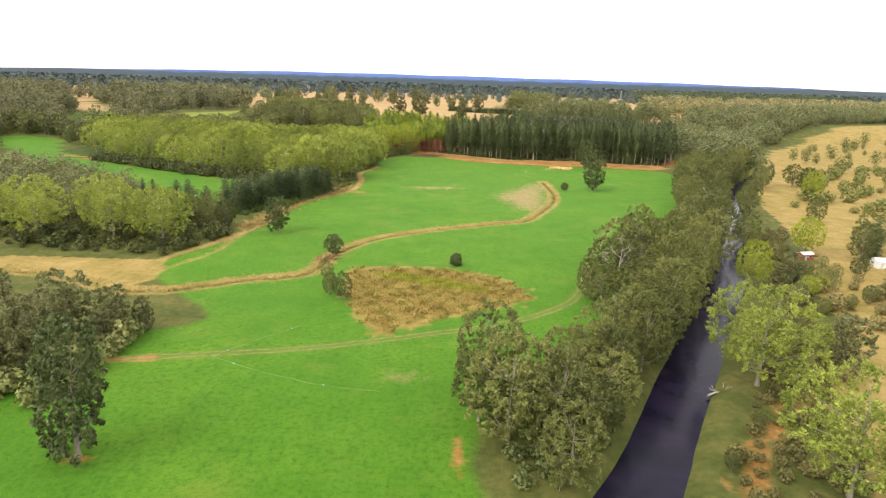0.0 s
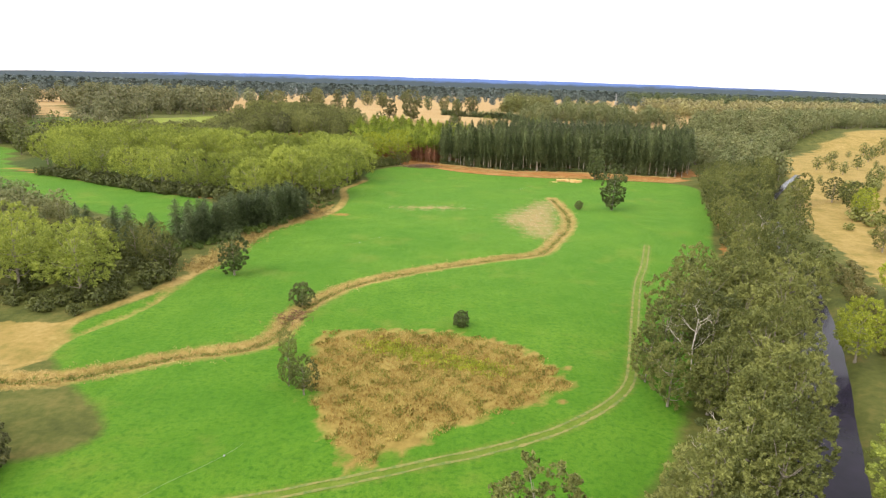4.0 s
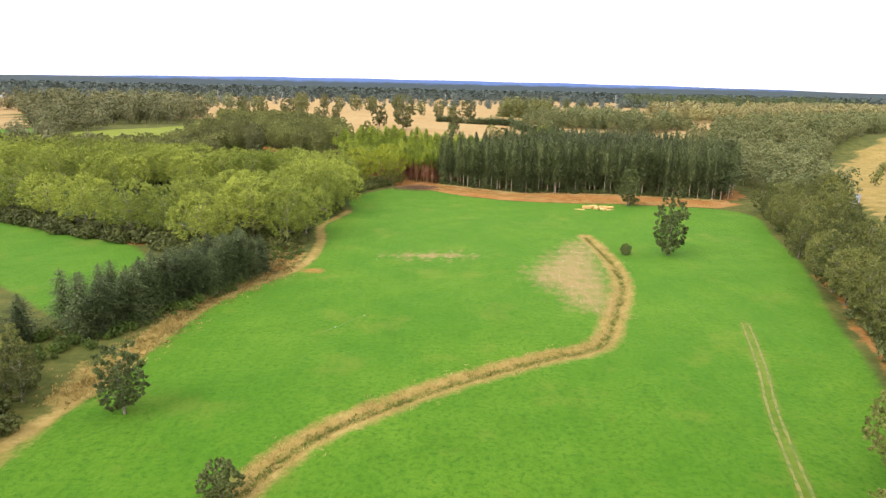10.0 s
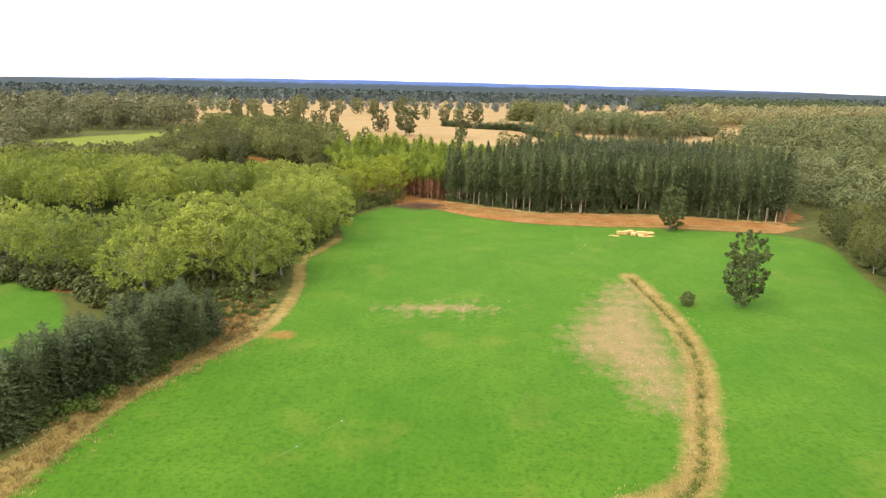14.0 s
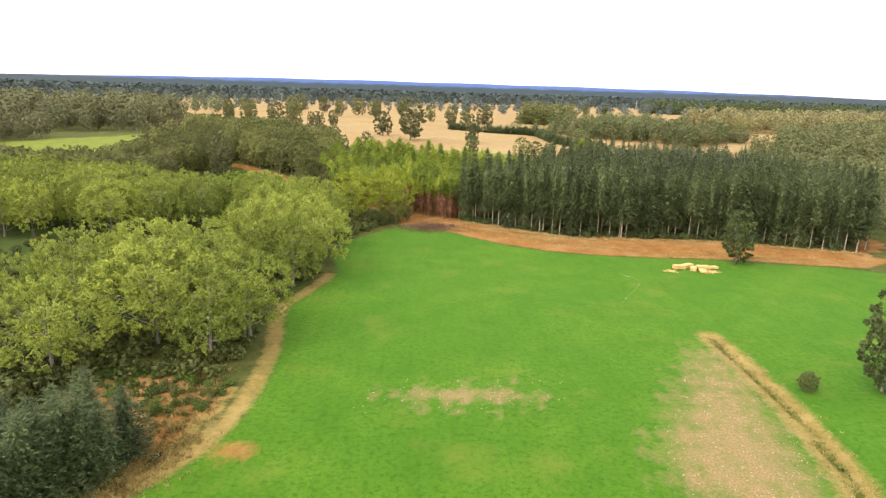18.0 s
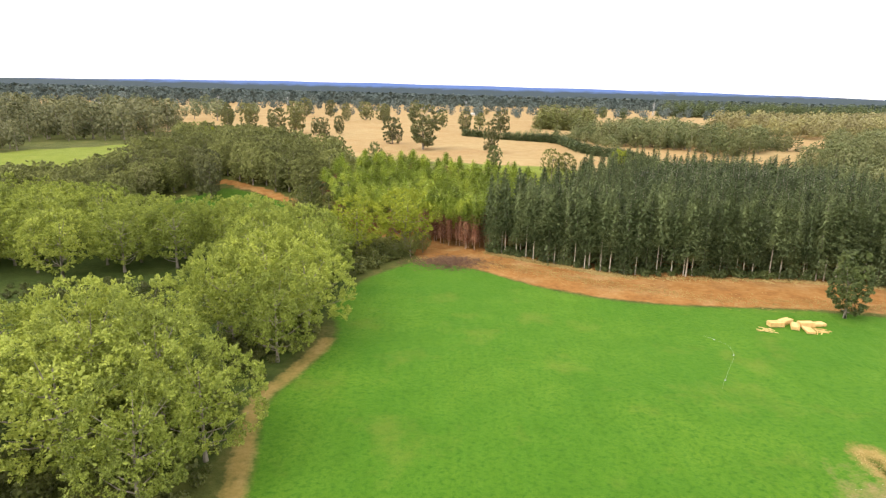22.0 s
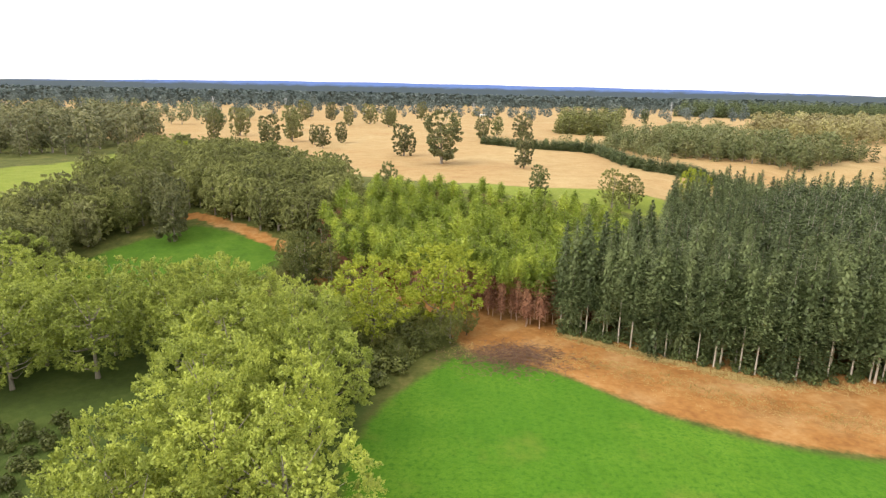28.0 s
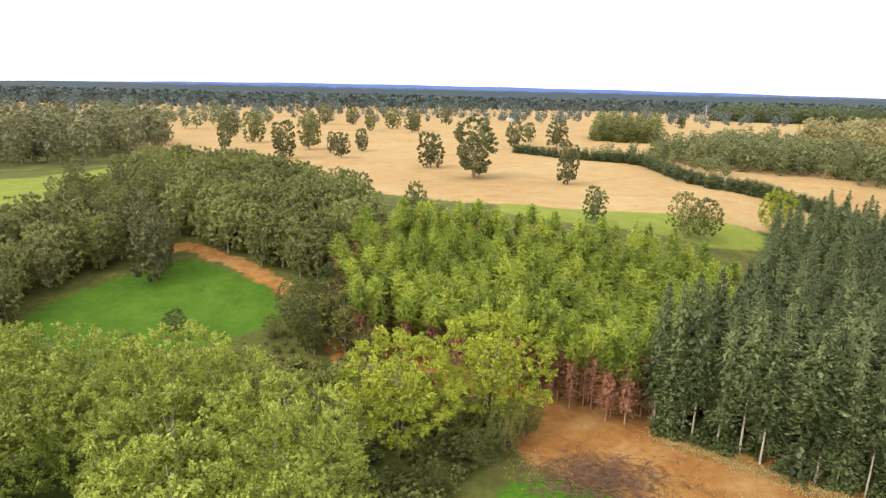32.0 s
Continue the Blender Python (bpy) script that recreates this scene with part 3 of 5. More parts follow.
def broad_shapes(seed, h, r, blobs, per, size, low=0.22, top=1.0, lean=0.6, gaps=0.0, core=170, tufts=1, limbs=14, dome=False, lobes=11, fine=0.17, plume=1.0):
    """Trunk with limbs, and a crown of a few large lobes, each set with many small leaf plumes, for a broad-leaved tree."""
    rng = np.random.default_rng(seed)
    zc, rz = h * (low + top) / 2, h * (top - low) / 2
    i = np.arange(blobs) + 0.5
    cz, az = 1 - 1.86 * i / blobs, i * 2.39996 + rng.uniform(0, 6)
    d = unit(np.stack([np.sqrt(1 - cz * cz) * np.cos(az), np.sqrt(1 - cz * cz) * np.sin(az), cz], 1) + 0.10 * rng.normal(size=(blobs, 3)))
    q = np.arange(lobes) + 0.5
    lz, la = 1 - 1.7 * q / lobes, q * 2.39996 + rng.uniform(0, 6)
    lobe = unit(np.stack([np.sqrt(1 - lz * lz) * np.cos(la), np.sqrt(1 - lz * lz) * np.sin(la), lz], 1) + 0.25 * rng.normal(size=(lobes, 3)))
    near = (d @ lobe.T - 0.06 * rng.uniform(size=lobes)).max(1)
    bulge = 0.60 + 0.39 * np.clip((near - 0.55) / 0.42, 0, 1) ** 0.7
    k = bulge * rng.uniform(0.93, 1.04, blobs)
    br = r * fine * rng.uniform(0.7, 1.35, blobs)
    wide = 1 + 0.14 * np.sin(2 * az + rng.uniform(0, 6))
    cen = d * k[:, None] * np.array([r, r, rz]) * np.stack([wide, wide, np.ones(blobs)], 1)
    if dome:
        cen[:, :2] *= ((1 - np.abs(d[:, 2:]) ** 3) ** (1 / 3) / np.sqrt(1.02 - d[:, 2:] ** 2)).clip(0.9, 1.5)
    cen[:, 2] = np.minimum(cen[:, 2], rz - br * 0.6) + zc
    cen[:, :2] *= np.where(d[:, 2] < 0, 1 - 0.35 * d[:, 2] ** 2, 1)[:, None]
    if gaps:
        keep = rng.uniform(size=blobs) > gaps * np.where(bulge < 0.8, 2.0, 0.6)
        cen, br = cen[keep], br[keep]
    face = unit(cen - (0, 0, zc - 0.30 * rz))
    if tufts > 1:
        up = unit(np.repeat(face, tufts, 0) + 0.6 * rng.normal(size=(len(cen) * tufts, 3)) + (0, 0, 0.35))
        sub = np.repeat(cen, tufts, 0) + up * (np.repeat(br, tufts) * rng.uniform(0.4, 1.0, len(cen) * tufts))[:, None]
        leaves = leaf_cloud(rng, sub, np.repeat(br, tufts) * rng.uniform(0.28, 0.5, len(sub)) * (1.5 if tufts == 2 else 1), per // tufts, size, 1.0, 0.2, face=up, plume=plume)
    else:
        leaves = leaf_cloud(rng, cen, br, per, size, face=face, pull=0.6)
    if core:
        q = unit(rng.normal(size=(core * 3, 3))) * rng.uniform(0.36, 0.60, (core * 3, 1)) * (r, r, rz) + (0, 0, zc)
        leaves = join([leaves, leaf_cloud(rng, q, np.full(core * 3, 0.4), 1, min(r * 0.2, max(0.38, size * 1.1)))])
    bend = rng.normal(size=2) * lean
    stem = [(bend[0] * s * s, bend[1] * s * s, h * 0.82 * s - 0.4 * (s == 0)) for s in (0, 0.12, 0.35, 0.65, 1.0)]
    r0 = 0.016 * h + 0.06
    pieces = [tube(stem, [r0 * 1.45, r0, r0 * 0.8, r0 * 0.5, r0 * 0.15], 8)]
    for i in rng.choice(len(cen), min(limbs, len(cen)), replace=False):
        s = np.clip((cen[i, 2] / h - 0.18) / 0.8, 0.12, 0.75)
        a = np.array([bend[0] * s * s, bend[1] * s * s, h * 0.82 * s])
        e = a + (cen[i] - a) * 0.86
        m = (a + e) / 2 + (0, 0, -0.03 * h)
        pieces.append(tube([a, m, e], [r0 * 0.42, r0 * 0.26, r0 * 0.08], 5))
    wood = join(pieces)
    starts = 40 + 15 * np.arange(len(pieces) - 1)
    ring = np.clip(np.searchsorted([0, 0.12, 0.35, 0.65], [p[0][0][2] / (h * 0.82) for p in pieces[1:]]) - 1, 0, 3) * 8
    ties = np.stack([starts, starts + 1, ring + 1, ring], 1)
    return (wood[0], np.vstack([wood[1], ties])), leaves


def conifer_shapes(seed, h, spread, whorls, arms, sprays, low=0.1, droop=0.28, size=1.0, blunt=0.85, high=0.985, thin=0.34, lift=0.35):
    """Trunk, and whorls of boughs that carry small flat sprays of needles."""
    rng = np.random.default_rng(seed)
    rows = []
    for w in range(whorls):
        s = w / (whorls - 1)
        reach = spread * (1 - s) ** blunt * (0.72 + 0.28 * min(1, s * 6)) + 0.25
        n = max(4, int(arms * (0.55 + 0.45 * (1 - s))))
        off = rng.uniform(0, 6.28)
        for a in range(n):
            rows.append((s, off + 6.2832 * a / n + rng.normal() * 0.2, reach * rng.uniform(0.65, 1.2), droop * rng.uniform(0.6, 1.4) - 0.35 * s, rng.normal() * 0.25))
    s, q, ln, dr, dz = np.repeat(np.array(rows), sprays, 0).T
    k = np.tile(np.arange(sprays), len(rows))
    u = (k + 0.7) / sprays
    out = np.stack([np.cos(q), np.sin(q), 0 * q], 1)
    side = np.stack([-out[:, 1], out[:, 0], 0 * q], 1)
    pos = out * (ln * u)[:, None]
    pos[:, 2] = h * (low + (high - low) * s) + dz - dr * ln * u * (0.6 + 0.6 * u) + rng.normal(size=len(q)) * 0.12
    turn = np.where(k < sprays - 1, 0.75, 0.0) * np.where(k % 2, 1, -1)
    fw = unit(out + side * turn[:, None] + np.stack([0 * q, 0 * q, lift - dr * 0.5 + 0.30 * rng.normal(size=len(q))], 1))
    sz = (size * ln * (0.40 - 0.16 * u) * rng.uniform(0.7, 1.3, len(q)) + 0.14)[:, None]
    pos += fw * sz * 0.6
    leaves = quads(pos, fw * sz, unit(np.cross(fw, (0, 0, 1)) + rng.normal(size=(len(q), 3)) * 0.45) * sz * thin)
    cs, ca = rng.uniform(0.02, 0.84, whorls * 9), rng.uniform(0, 6.28, whorls * 9)
    co = np.stack([np.cos(ca), np.sin(ca), 0 * ca], 1)
    cr = (spread * (1 - cs) ** blunt * rng.uniform(0.2, 0.5, len(cs)) + 0.1)[:, None]
    cp = co * cr + np.stack([0 * ca, 0 * ca, h * (low + (high - low) * cs)], 1)
    leaves = join([leaves, quads(cp, unit(co * 0.6 + rng.normal(size=cp.shape) * 0.3 + (0, 0, -0.7)) * 0.55, unit(np.cross(co, (0, 0, 1)) + rng.normal(size=cp.shape) * 0.3) * 0.4)])
    r0 = 0.0062 * h + 0.03
    pieces = [tube([(0, 0, -0.4), (0.05, 0, h * 0.3), (0, 0.05, h * 0.65), (0, 0, h * 0.98)], [r0 * 1.2, r0 * 0.9, r0 * 0.55, 0.03], 7)]
    return join(pieces), leaves


def base_at(x, y):
    p = np.array([[x, y]], float)
    if np.hypot(*(RIVER - p).T).min() < 15 or np.hypot(*(DITCH - p).T).min() < 8:
        return float(height_at(p)[0])
    return float(terrace(p)[0] + 0.25 * wave(p, 60, 3)[0])


class Kind:
    """A kind of tree: a few meshes that its copies share."""

    def __init__(self, name, label, category, shapes, leaf, bark, group, extra=None, crown="crown"):
        self.name, self.label, self.category, self.group, self.n = name, label, category, group, 0
        self.raw, self.meshes = shapes, []
        self.leaf, self.bark, self.crown = leaf, bark, crown
        for t, c in shapes:
            self.meshes.append((mesh("trunk", t, bark), mesh(crown, c, leaf)))
        self.extra = extra

    def put(self, x, y, scale=1.0, rz=0.0, wide=1.0, pick=None, label=""):
        k = self.n % len(self.meshes) if pick is None else pick
        self.n += 1
        z = base_at(x, y)
        root = new(self.name)
        root.empty_display_size = 0.5
        root.matrix_basis = Matrix.LocRotScale((x, y, z), Euler((0, 0, rz)), (scale * wide, scale * wide, scale))
        tagged(root, label or self.label, self.category, self.group)
        part("trunk", self.meshes[k][0], root)
        part(self.crown, self.meshes[k][1], root)
        if self.extra:
            part(self.extra[0], self.extra[1], root, self.extra[2])
        return root


def woods(name, shapes, leaf, bark, places, rng, scale=(0.8, 1.2), label="", category="woodland", group="", trunks=True):
    """Many trees that nobody could count, joined."""
    places = np.array(places, float).reshape(-1, 2)
    if not len(places):
        return None
    zs = height_at(places)
    for which, mat in ((1, leaf), (0, bark))[:1 + trunks]:
        vs, fs, n = [], [], 0
        r = np.random.default_rng(11)
        for i, (x, y) in enumerate(places):
            v, f = shapes[i % len(shapes)][which]
            a, s = r.uniform(0, 6.28), r.uniform(*scale)
            c, q = math.cos(a) * s, math.sin(a) * s
            vs.append(np.column_stack([v[:, 0] * c - v[:, 1] * q + x, v[:, 0] * q + v[:, 1] * c + y, v[:, 2] * s + zs[i]]))
            fs.append(f + n)
            n += len(v)
        me = mesh(name, (np.vstack(vs), np.vstack(fs)), mat)
        if which:
            root = tagged(new(name, me), label, category, group, kind="stuff")
        else:
            part("trunks", me, root)
    return root


rng = np.random.default_rng(5)
# heights in the lists are in metres; the shapes are one metre per unit of a 24 m tree
H0 = 24.0
poplar = Kind("poplar_tree", "broad olive green poplar with pale limbs at the pasture edge", "tree",
              [broad_shapes(k, H0, 10.8, 210, 112, 0.215, 0.13, core=520, tufts=4, dome=True, limbs=16, lobes=12, fine=0.125, plume=1.5) for k in (1, 2, 3, 4)], POPLAR_LEAF, BARK, "poplar grove")
grove_poplar = Kind("grove_poplar", "olive green poplar inside the dense grove", "tree",
                    [broad_shapes(k, H0, 10.4, 150, 66, 0.32, 0.10, core=300, tufts=3, dome=True, fine=0.145, plume=1.4) for k in (5, 6, 7)], POPLAR_LEAF, BARK, "poplar grove")
yellow = Kind("yellowing_poplar", "poplar with yellow-green autumn leaves beside the grove", "tree",
              [broad_shapes(k, H0, 9.4, 190, 112, 0.215, 0.12, core=460, tufts=4, limbs=14, fine=0.13, plume=1.5) for k in (8, 9)], YELLOW_LEAF, BARK, "yellowing trees")
alder = Kind("alder_tree", "dark green alder leaning over the river bank", "tree",
             [broad_shapes(k, H0, 8.8, 160, 78, 0.28, 0.03, 1.0, 1.2, 0.04, core=320, tufts=3, lobes=9, fine=0.15, plume=1.2) for k in (21, 22, 23, 24)], ALDER_LEAF, BARK, "river bank trees")
olive = Kind("olive_green_tree", "dull olive tree with thin grey foliage", "tree",
             [broad_shapes(k, H0, 6.8, 120, 60, 0.46, -0.10, 1.0, 1.6, 0.06, 300, 2, 8, True, lobes=6, fine=0.18) for k in (31, 32, 33)], OLIVE_LEAF, BARK, "grey green trees")
lone = Kind("field_tree", "dark green upright tree standing alone in the pasture", "tree",
            [broad_shapes(k, H0, 6.2, 130, 60, 0.40, -0.08, 1.0, 1.4, 0.04, 320, 2, 8, True, lobes=7, fine=0.18) for k in (35, 36, 37)], LONE_LEAF, BARK, "field trees")
euc = Kind("eucalyptus_tree", "dark slender eucalyptus in a wind-break", "tree",
           [broad_shapes(k, H0, 6.0, 110, 64, 0.40, -0.04, 1.0, 0.8, 0.03, 240, 2, 6, True, lobes=8, fine=0.19) for k in (41, 42, 43)], EUC_LEAF, BARK, "eucalyptus wind-break")
bush = Kind("bush", "dense dark green rounded bush", "bush",
            [broad_shapes(k, H0, 12.0, 120, 50, 0.8, -0.1, 1.0, 0.5, tufts=2) for k in (51, 52)], LONE_LEAF, BARK, "bushes")
hedge_fir = Kind("hedge_fir", "bluish dark fir in a dense wind-break row", "conifer",
                 [conifer_shapes(k, H0, 8.4, 28, 16, 18, 0.0, blunt=0.52, size=0.19, thin=0.40) for k in (61, 62)], HEDGE_LEAF, BARK, "fir wind-break")
fir = Kind("fir_tree", "tall dark green plantation fir", "conifer",
           [conifer_shapes(k, H0, 4.5, 34, 13, 17, 0.10, blunt=0.82, size=0.21, thin=0.40) for k in (71, 72, 73)], FIR_LEAF, FIR_BARK, "fir plantation")
fir_edge = Kind("edge_fir", "tall fir with a bare pale trunk at the plantation edge", "conifer",
                [conifer_shapes(k, H0, 4.3, 34, 13, 17, lo, blunt=0.74, size=0.21, thin=0.40) for k, lo in ((75, 0.34), (76, 0.20), (77, 0.42), (78, 0.28), (79, 0.02), (80, 0.24), (65, 0.10))], FIR_LEAF, FIR_EDGE_BARK, "fir plantation")
pine = Kind("young_pine", "yellow-green young pine in a dense plantation", "conifer",
            [conifer_shapes(k, H0, 4.5, 20, 12, 15, 0.36, 0.0, size=0.25, blunt=0.38, thin=0.46, high=0.96) for k in (81, 82, 83)], PINE_LEAF, PINE_BARK, "pine plantation")
dead_twigs = conifer_shapes(90, H0, 2.7, 24, 9, 8, 0.14, 0.30, size=0.4, blunt=0.02, high=0.70, thin=0.16, lift=0.0)[1]
pine_edge = Kind("edge_pine", "bare-trunked pine with rusty dead lower twigs at the plantation edge", "conifer",
                 [conifer_shapes(k, H0, 3.7, 16, 11, 11, lo, 0.02, size=0.27, blunt=0.52, thin=0.44) for k, lo in ((85, 0.62), (86, 0.70), (87, 0.50), (88, 0.66))], PINE_LEAF, PINE_BARK, "pine plantation",
                 ("dead_foliage", mesh("dead_foliage", dead_twigs, DEAD_LEAF), "rusty dead foliage"))


def plant_m(kind, rows, spread=0.12, height=1.0):
    for x, y, h in rows:
        kind.put(x, y, h * height / H0, rng.uniform(0, 6.28), rng.uniform(1 - spread, 1 + spread))


# poplar grove west of the pasture
plant_m(poplar, [(-98, 376, 22), (-67, 388, 22), (-62, 403, 22), (-106, 401, 24), (-89, 417, 25), (-74, 413, 24), (-100, 430, 24), (-86, 433, 24), (-115, 419, 23), (-120, 394, 22),
                 (-60, 446, 22), (-74, 455, 24), (-56, 464, 23), (-70, 472, 25), (-82, 466, 23), (-63, 484, 24), (-77, 489, 25),
                 (-61, 500, 24), (-66, 516, 25), (-79, 507, 25), (-87, 523, 24), (-71, 531, 23), (-94, 540, 24)], 0.10, 1.03)
plant_m(poplar, [(-102, 532, 24), (-119, 526, 24), (-136, 520, 24), (-154, 512, 24), (-100, 552, 24), (-86, 544, 23),
                 (-137, 398, 24), (-163, 410, 24), (-187, 424, 23), (-212, 438, 23), (-240, 452, 23)])
plant_m(poplar, [(-112, 548, 23), (-140, 548, 24), (-165, 560, 24), (-186, 553, 24), (-207, 556, 24), (-230, 572, 24), (-256, 588, 24),
                 (-172, 532, 24), (-262, 548, 23), (-290, 560, 23), (-255, 482, 22), (-285, 500, 22)])
poplar.put(-84, 397, 26 / H0, 0.7, 1.15)


def fill(kind, ring, gap, low, high, keep, clear=None):
    """More trees of a grove, clear of those that stand already."""
    for x, y in scatter(rng, ring, gap, 0.3, 0.5):
        if all(math.hypot(x - a, y - b) > (clear or gap * 0.75) for a, b in keep):
            kind.put(x, y, rng.uniform(low, high) / H0, rng.uniform(0, 6.28), rng.uniform(0.88, 1.1))


stand = [(o.location.x, o.location.y) for o in scene.objects if o.name.startswith("poplar_tree")]
fill(grove_poplar, GROVE_FRONT, 16, 16, 21, stand, 15)
fill(grove_poplar, GROVE_BACK, 14, 20, 24, stand)
yellow.put(-35, 562, 27 / H0, 0.8, 1.1)
yellow.put(-54, 551, 25 / H0, 2.1, 1.2)
plant_m(alder, [(-27, 559, 9), (-32, 553, 11), (-38, 547, 8), (-46, 537, 7)])
plant_m(poplar, [(-155, 226, 21), (-140, 247, 22), (-106, 224, 21), (-128, 230, 22), (-170, 246, 21), (-118, 246, 18), (-188, 232, 20)])
# tree line along the west ditch
plant_m(alder, [(-98, 256, 15), (-108, 262, 14), (-92, 252, 12), (-122, 262, 15), (-132, 270, 13)])
plant_m(hedge_fir, [(-118, 278, 17), (-126, 284, 15), (-112, 284, 13), (-140, 290, 14), (-150, 300, 13)])
for i in range(30):
    s = i / 29
    hedge_fir.put(-97 + 29 * s + rng.normal() * 2.0, 287 + 58 * s + rng.normal() * 1.5, rng.uniform(14, 18) / H0, rng.uniform(0, 6), rng.uniform(0.85, 1.05))
    if i % 2:
        hedge_fir.put(-106 + 29 * s + rng.normal(), 292 + 58 * s, rng.uniform(13, 17) / H0, rng.uniform(0, 6), 0.95)
plant_m(lone, [(-69, 248, 15)])
lone.put(-60, 89.5, 25 / H0, 0.4, 0.85)
plant_m(olive, [(-88, 122, 17), (-92, 112, 18), (-92, 140, 16), (-80, 138, 13), (-100, 128, 17), (-74, 142, 9), (-104, 108, 16), (-110, 140, 15), (-114, 120, 16)])
plant_m(alder, [(-29, 168, 8.5), (-33, 172, 7), (-36, 184, 7)])
plant_m(bush, [(-41, 222, 6.5), (5, 207, 4.2), (75, 378, 4.5)])
plant_m(lone, [(93, 378, 24.5)])
lone.put(111, 488, 22 / H0, 1.0, 1.05, 0)
# left bank of the river
plant_m(alder, [(46, 166, 14), (50, 181, 17), (45, 177, 12), (53, 163, 15), (27, 96, 14), (22, 86, 14), (33, 106, 14), (38, 119, 13), (18, 105, 16), (8, 104, 15), (158, 362, 18), (168, 376, 18), (176, 392, 18), (186, 405, 17), (198, 424, 17), (196, 440, 18), (207, 452, 18), (216, 464, 18), (226, 478, 18), (238, 496, 18), (252, 516, 18), (264, 530, 17), (244, 512, 18), (172, 384, 18), (214, 446, 16)])
plant_m(alder, [(11, 116, 19), (13, 98, 20), (21, 94, 18), (25, 110, 17), (30, 120, 13), (36, 116, 14), (45, 133, 18), (53, 146, 18), (60, 152, 19), (64, 168, 20), (55, 160, 17), (61, 182, 20), (72, 190, 18),
                (67, 203, 21), (60, 199, 20), (82, 206, 19), (73, 222, 20)])
plant_m(alder, [(95, 220, 18), (92, 235, 16), (106, 251, 19), (111, 266, 17), (118, 283, 18), (122, 296, 17), (128, 318, 19), (137, 338, 18), (141, 318, 16), (150, 350, 18), (147, 376, 17), (160, 392, 18),
                (166, 380, 16), (172, 408, 17), (182, 420, 17), (176, 440, 16), (190, 448, 16), (200, 446, 17), (204, 470, 17), (218, 490, 17), (186, 476, 16)])
# right bank of the river
plant_m(poplar, [(70, 122, 22), (66, 84, 21), (78, 74, 19)])
plant_m(yellow, [(101, 190, 16), (145, 236, 15), (222, 366, 17)])
hedge_fir.put(170, 233, 17 / H0, 0.5, 0.8)
plant_m(yellow, [(116, 183, 7), (124, 190, 5)])
plant_m(alder, [(128, 196, 7), (136, 202, 6), (146, 206, 7), (154, 214, 6), (140, 216, 5), (132, 210, 5)])
plant_m(olive, [(92, 128, 15), (104, 168, 9), (84, 140, 12), (118, 196, 11)])
plant_m(alder, [(131, 258, 15), (126, 246, 13), (162, 228, 15), (172, 240, 17), (216, 412, 18), (232, 388, 17), (186, 300, 13), (160, 318, 15), (178, 350, 15), (206, 400, 16), (240, 420, 15)])
plant_m(alder, [(112, 168, 5), (122, 172, 5), (132, 178, 6), (142, 184, 5), (150, 190, 6), (110, 178, 6), (128, 190, 6), (50, 90, 4), (62, 104, 4), (20, 84, 6), (28, 96, 6), (34, 104, 5)])

bank = np.array([(8, 84), (24, 120), (44, 148), (64, 186), (80, 226), (104, 264), (122, 310), (145, 362), (162, 412), (178, 462), (190, 480), (206, 476), (176, 404), (150, 345), (124, 290), (98, 234), (80, 196), (62, 165), (46, 136), (32, 112), (18, 84)], float)
near = [(o.location.x, o.location.y) for o in scene.objects if o.name.startswith("alder_tree")]
fill(alder, bank, 9, 13, 19, near)
for k, (x, y) in enumerate(RIVER[::2]):
    if 118 < y < 440:
        t = unit(RIVER[min(2 * k + 1, len(RIVER) - 1)] - RIVER[max(2 * k - 1, 0)])
        side = RIVER_HALF + rng.uniform(2.5, 5.5)
        alder.put(x - t[1] * side, y + t[0] * side, rng.uniform(18, 22) / H0, rng.uniform(0, 6.28), rng.uniform(0.85, 1.05))
low_bush = [broad_shapes(s, H0, 15.0, 34, 9, 2.4, -0.1, core=24, limbs=3, fine=0.22) for s in (55, 56, 57)]


def scrub(name, ring, gap, leaf, low, high, label):
    woods(name, low_bush, leaf, BARK, scatter(rng, np.array(ring, float), gap, 0.5, 0.7), rng, (low / H0, high / H0), label, "undergrowth")


scrub("bank_undergrowth", bank + 0.0, 4.5, LONE_LEAF, 1.5, 4.0, "green brambles along the river bank")
scrub("far_bank_undergrowth", [(46, 80), (58, 104), (70, 124), (92, 160), (108, 190), (128, 236), (150, 280), (158, 276), (136, 228), (118, 186), (102, 154), (84, 116), (72, 84)], 4.2, SCRUB_LEAF, 1.2, 3.2, "olive scrub on the far river bank")
scrub("grove_undergrowth", [(-112, 376), (-62, 378), (-60, 400), (-65, 426), (-60, 442), (-54, 464), (-59, 490), (-54, 514), (-42, 538), (-34, 552), (-50, 566), (-70, 540), (-72, 470), (-84, 430)], 4.2, ALDER_LEAF, 1.5, 5.0, "dark shrubs under the poplars")
scrub("grove_front_scrub", [(-260, 450), (-165, 396), (-128, 382), (-98, 360), (-86, 370), (-122, 398), (-165, 412), (-255, 470)], 3.4, ALDER_LEAF, 2.0, 6.5, "dark shrubs along the front of the poplar grove")
scrub("hedge_undergrowth", [(-104, 262), (-90, 282), (-78, 306), (-68, 334), (-74, 344), (-92, 316), (-110, 286)], 3.6, BRAMBLE_LEAF, 1.2, 3.0, "green shrubs at the foot of the firs")
scrub("lane_undergrowth", [(-180, 436), (-140, 424), (-108, 428), (-90, 440), (-86, 500), (-120, 508), (-180, 500)], 4.6, ALDER_LEAF, 0.8, 3.0, "dark shrubs and brambles in the clearing of the grove")
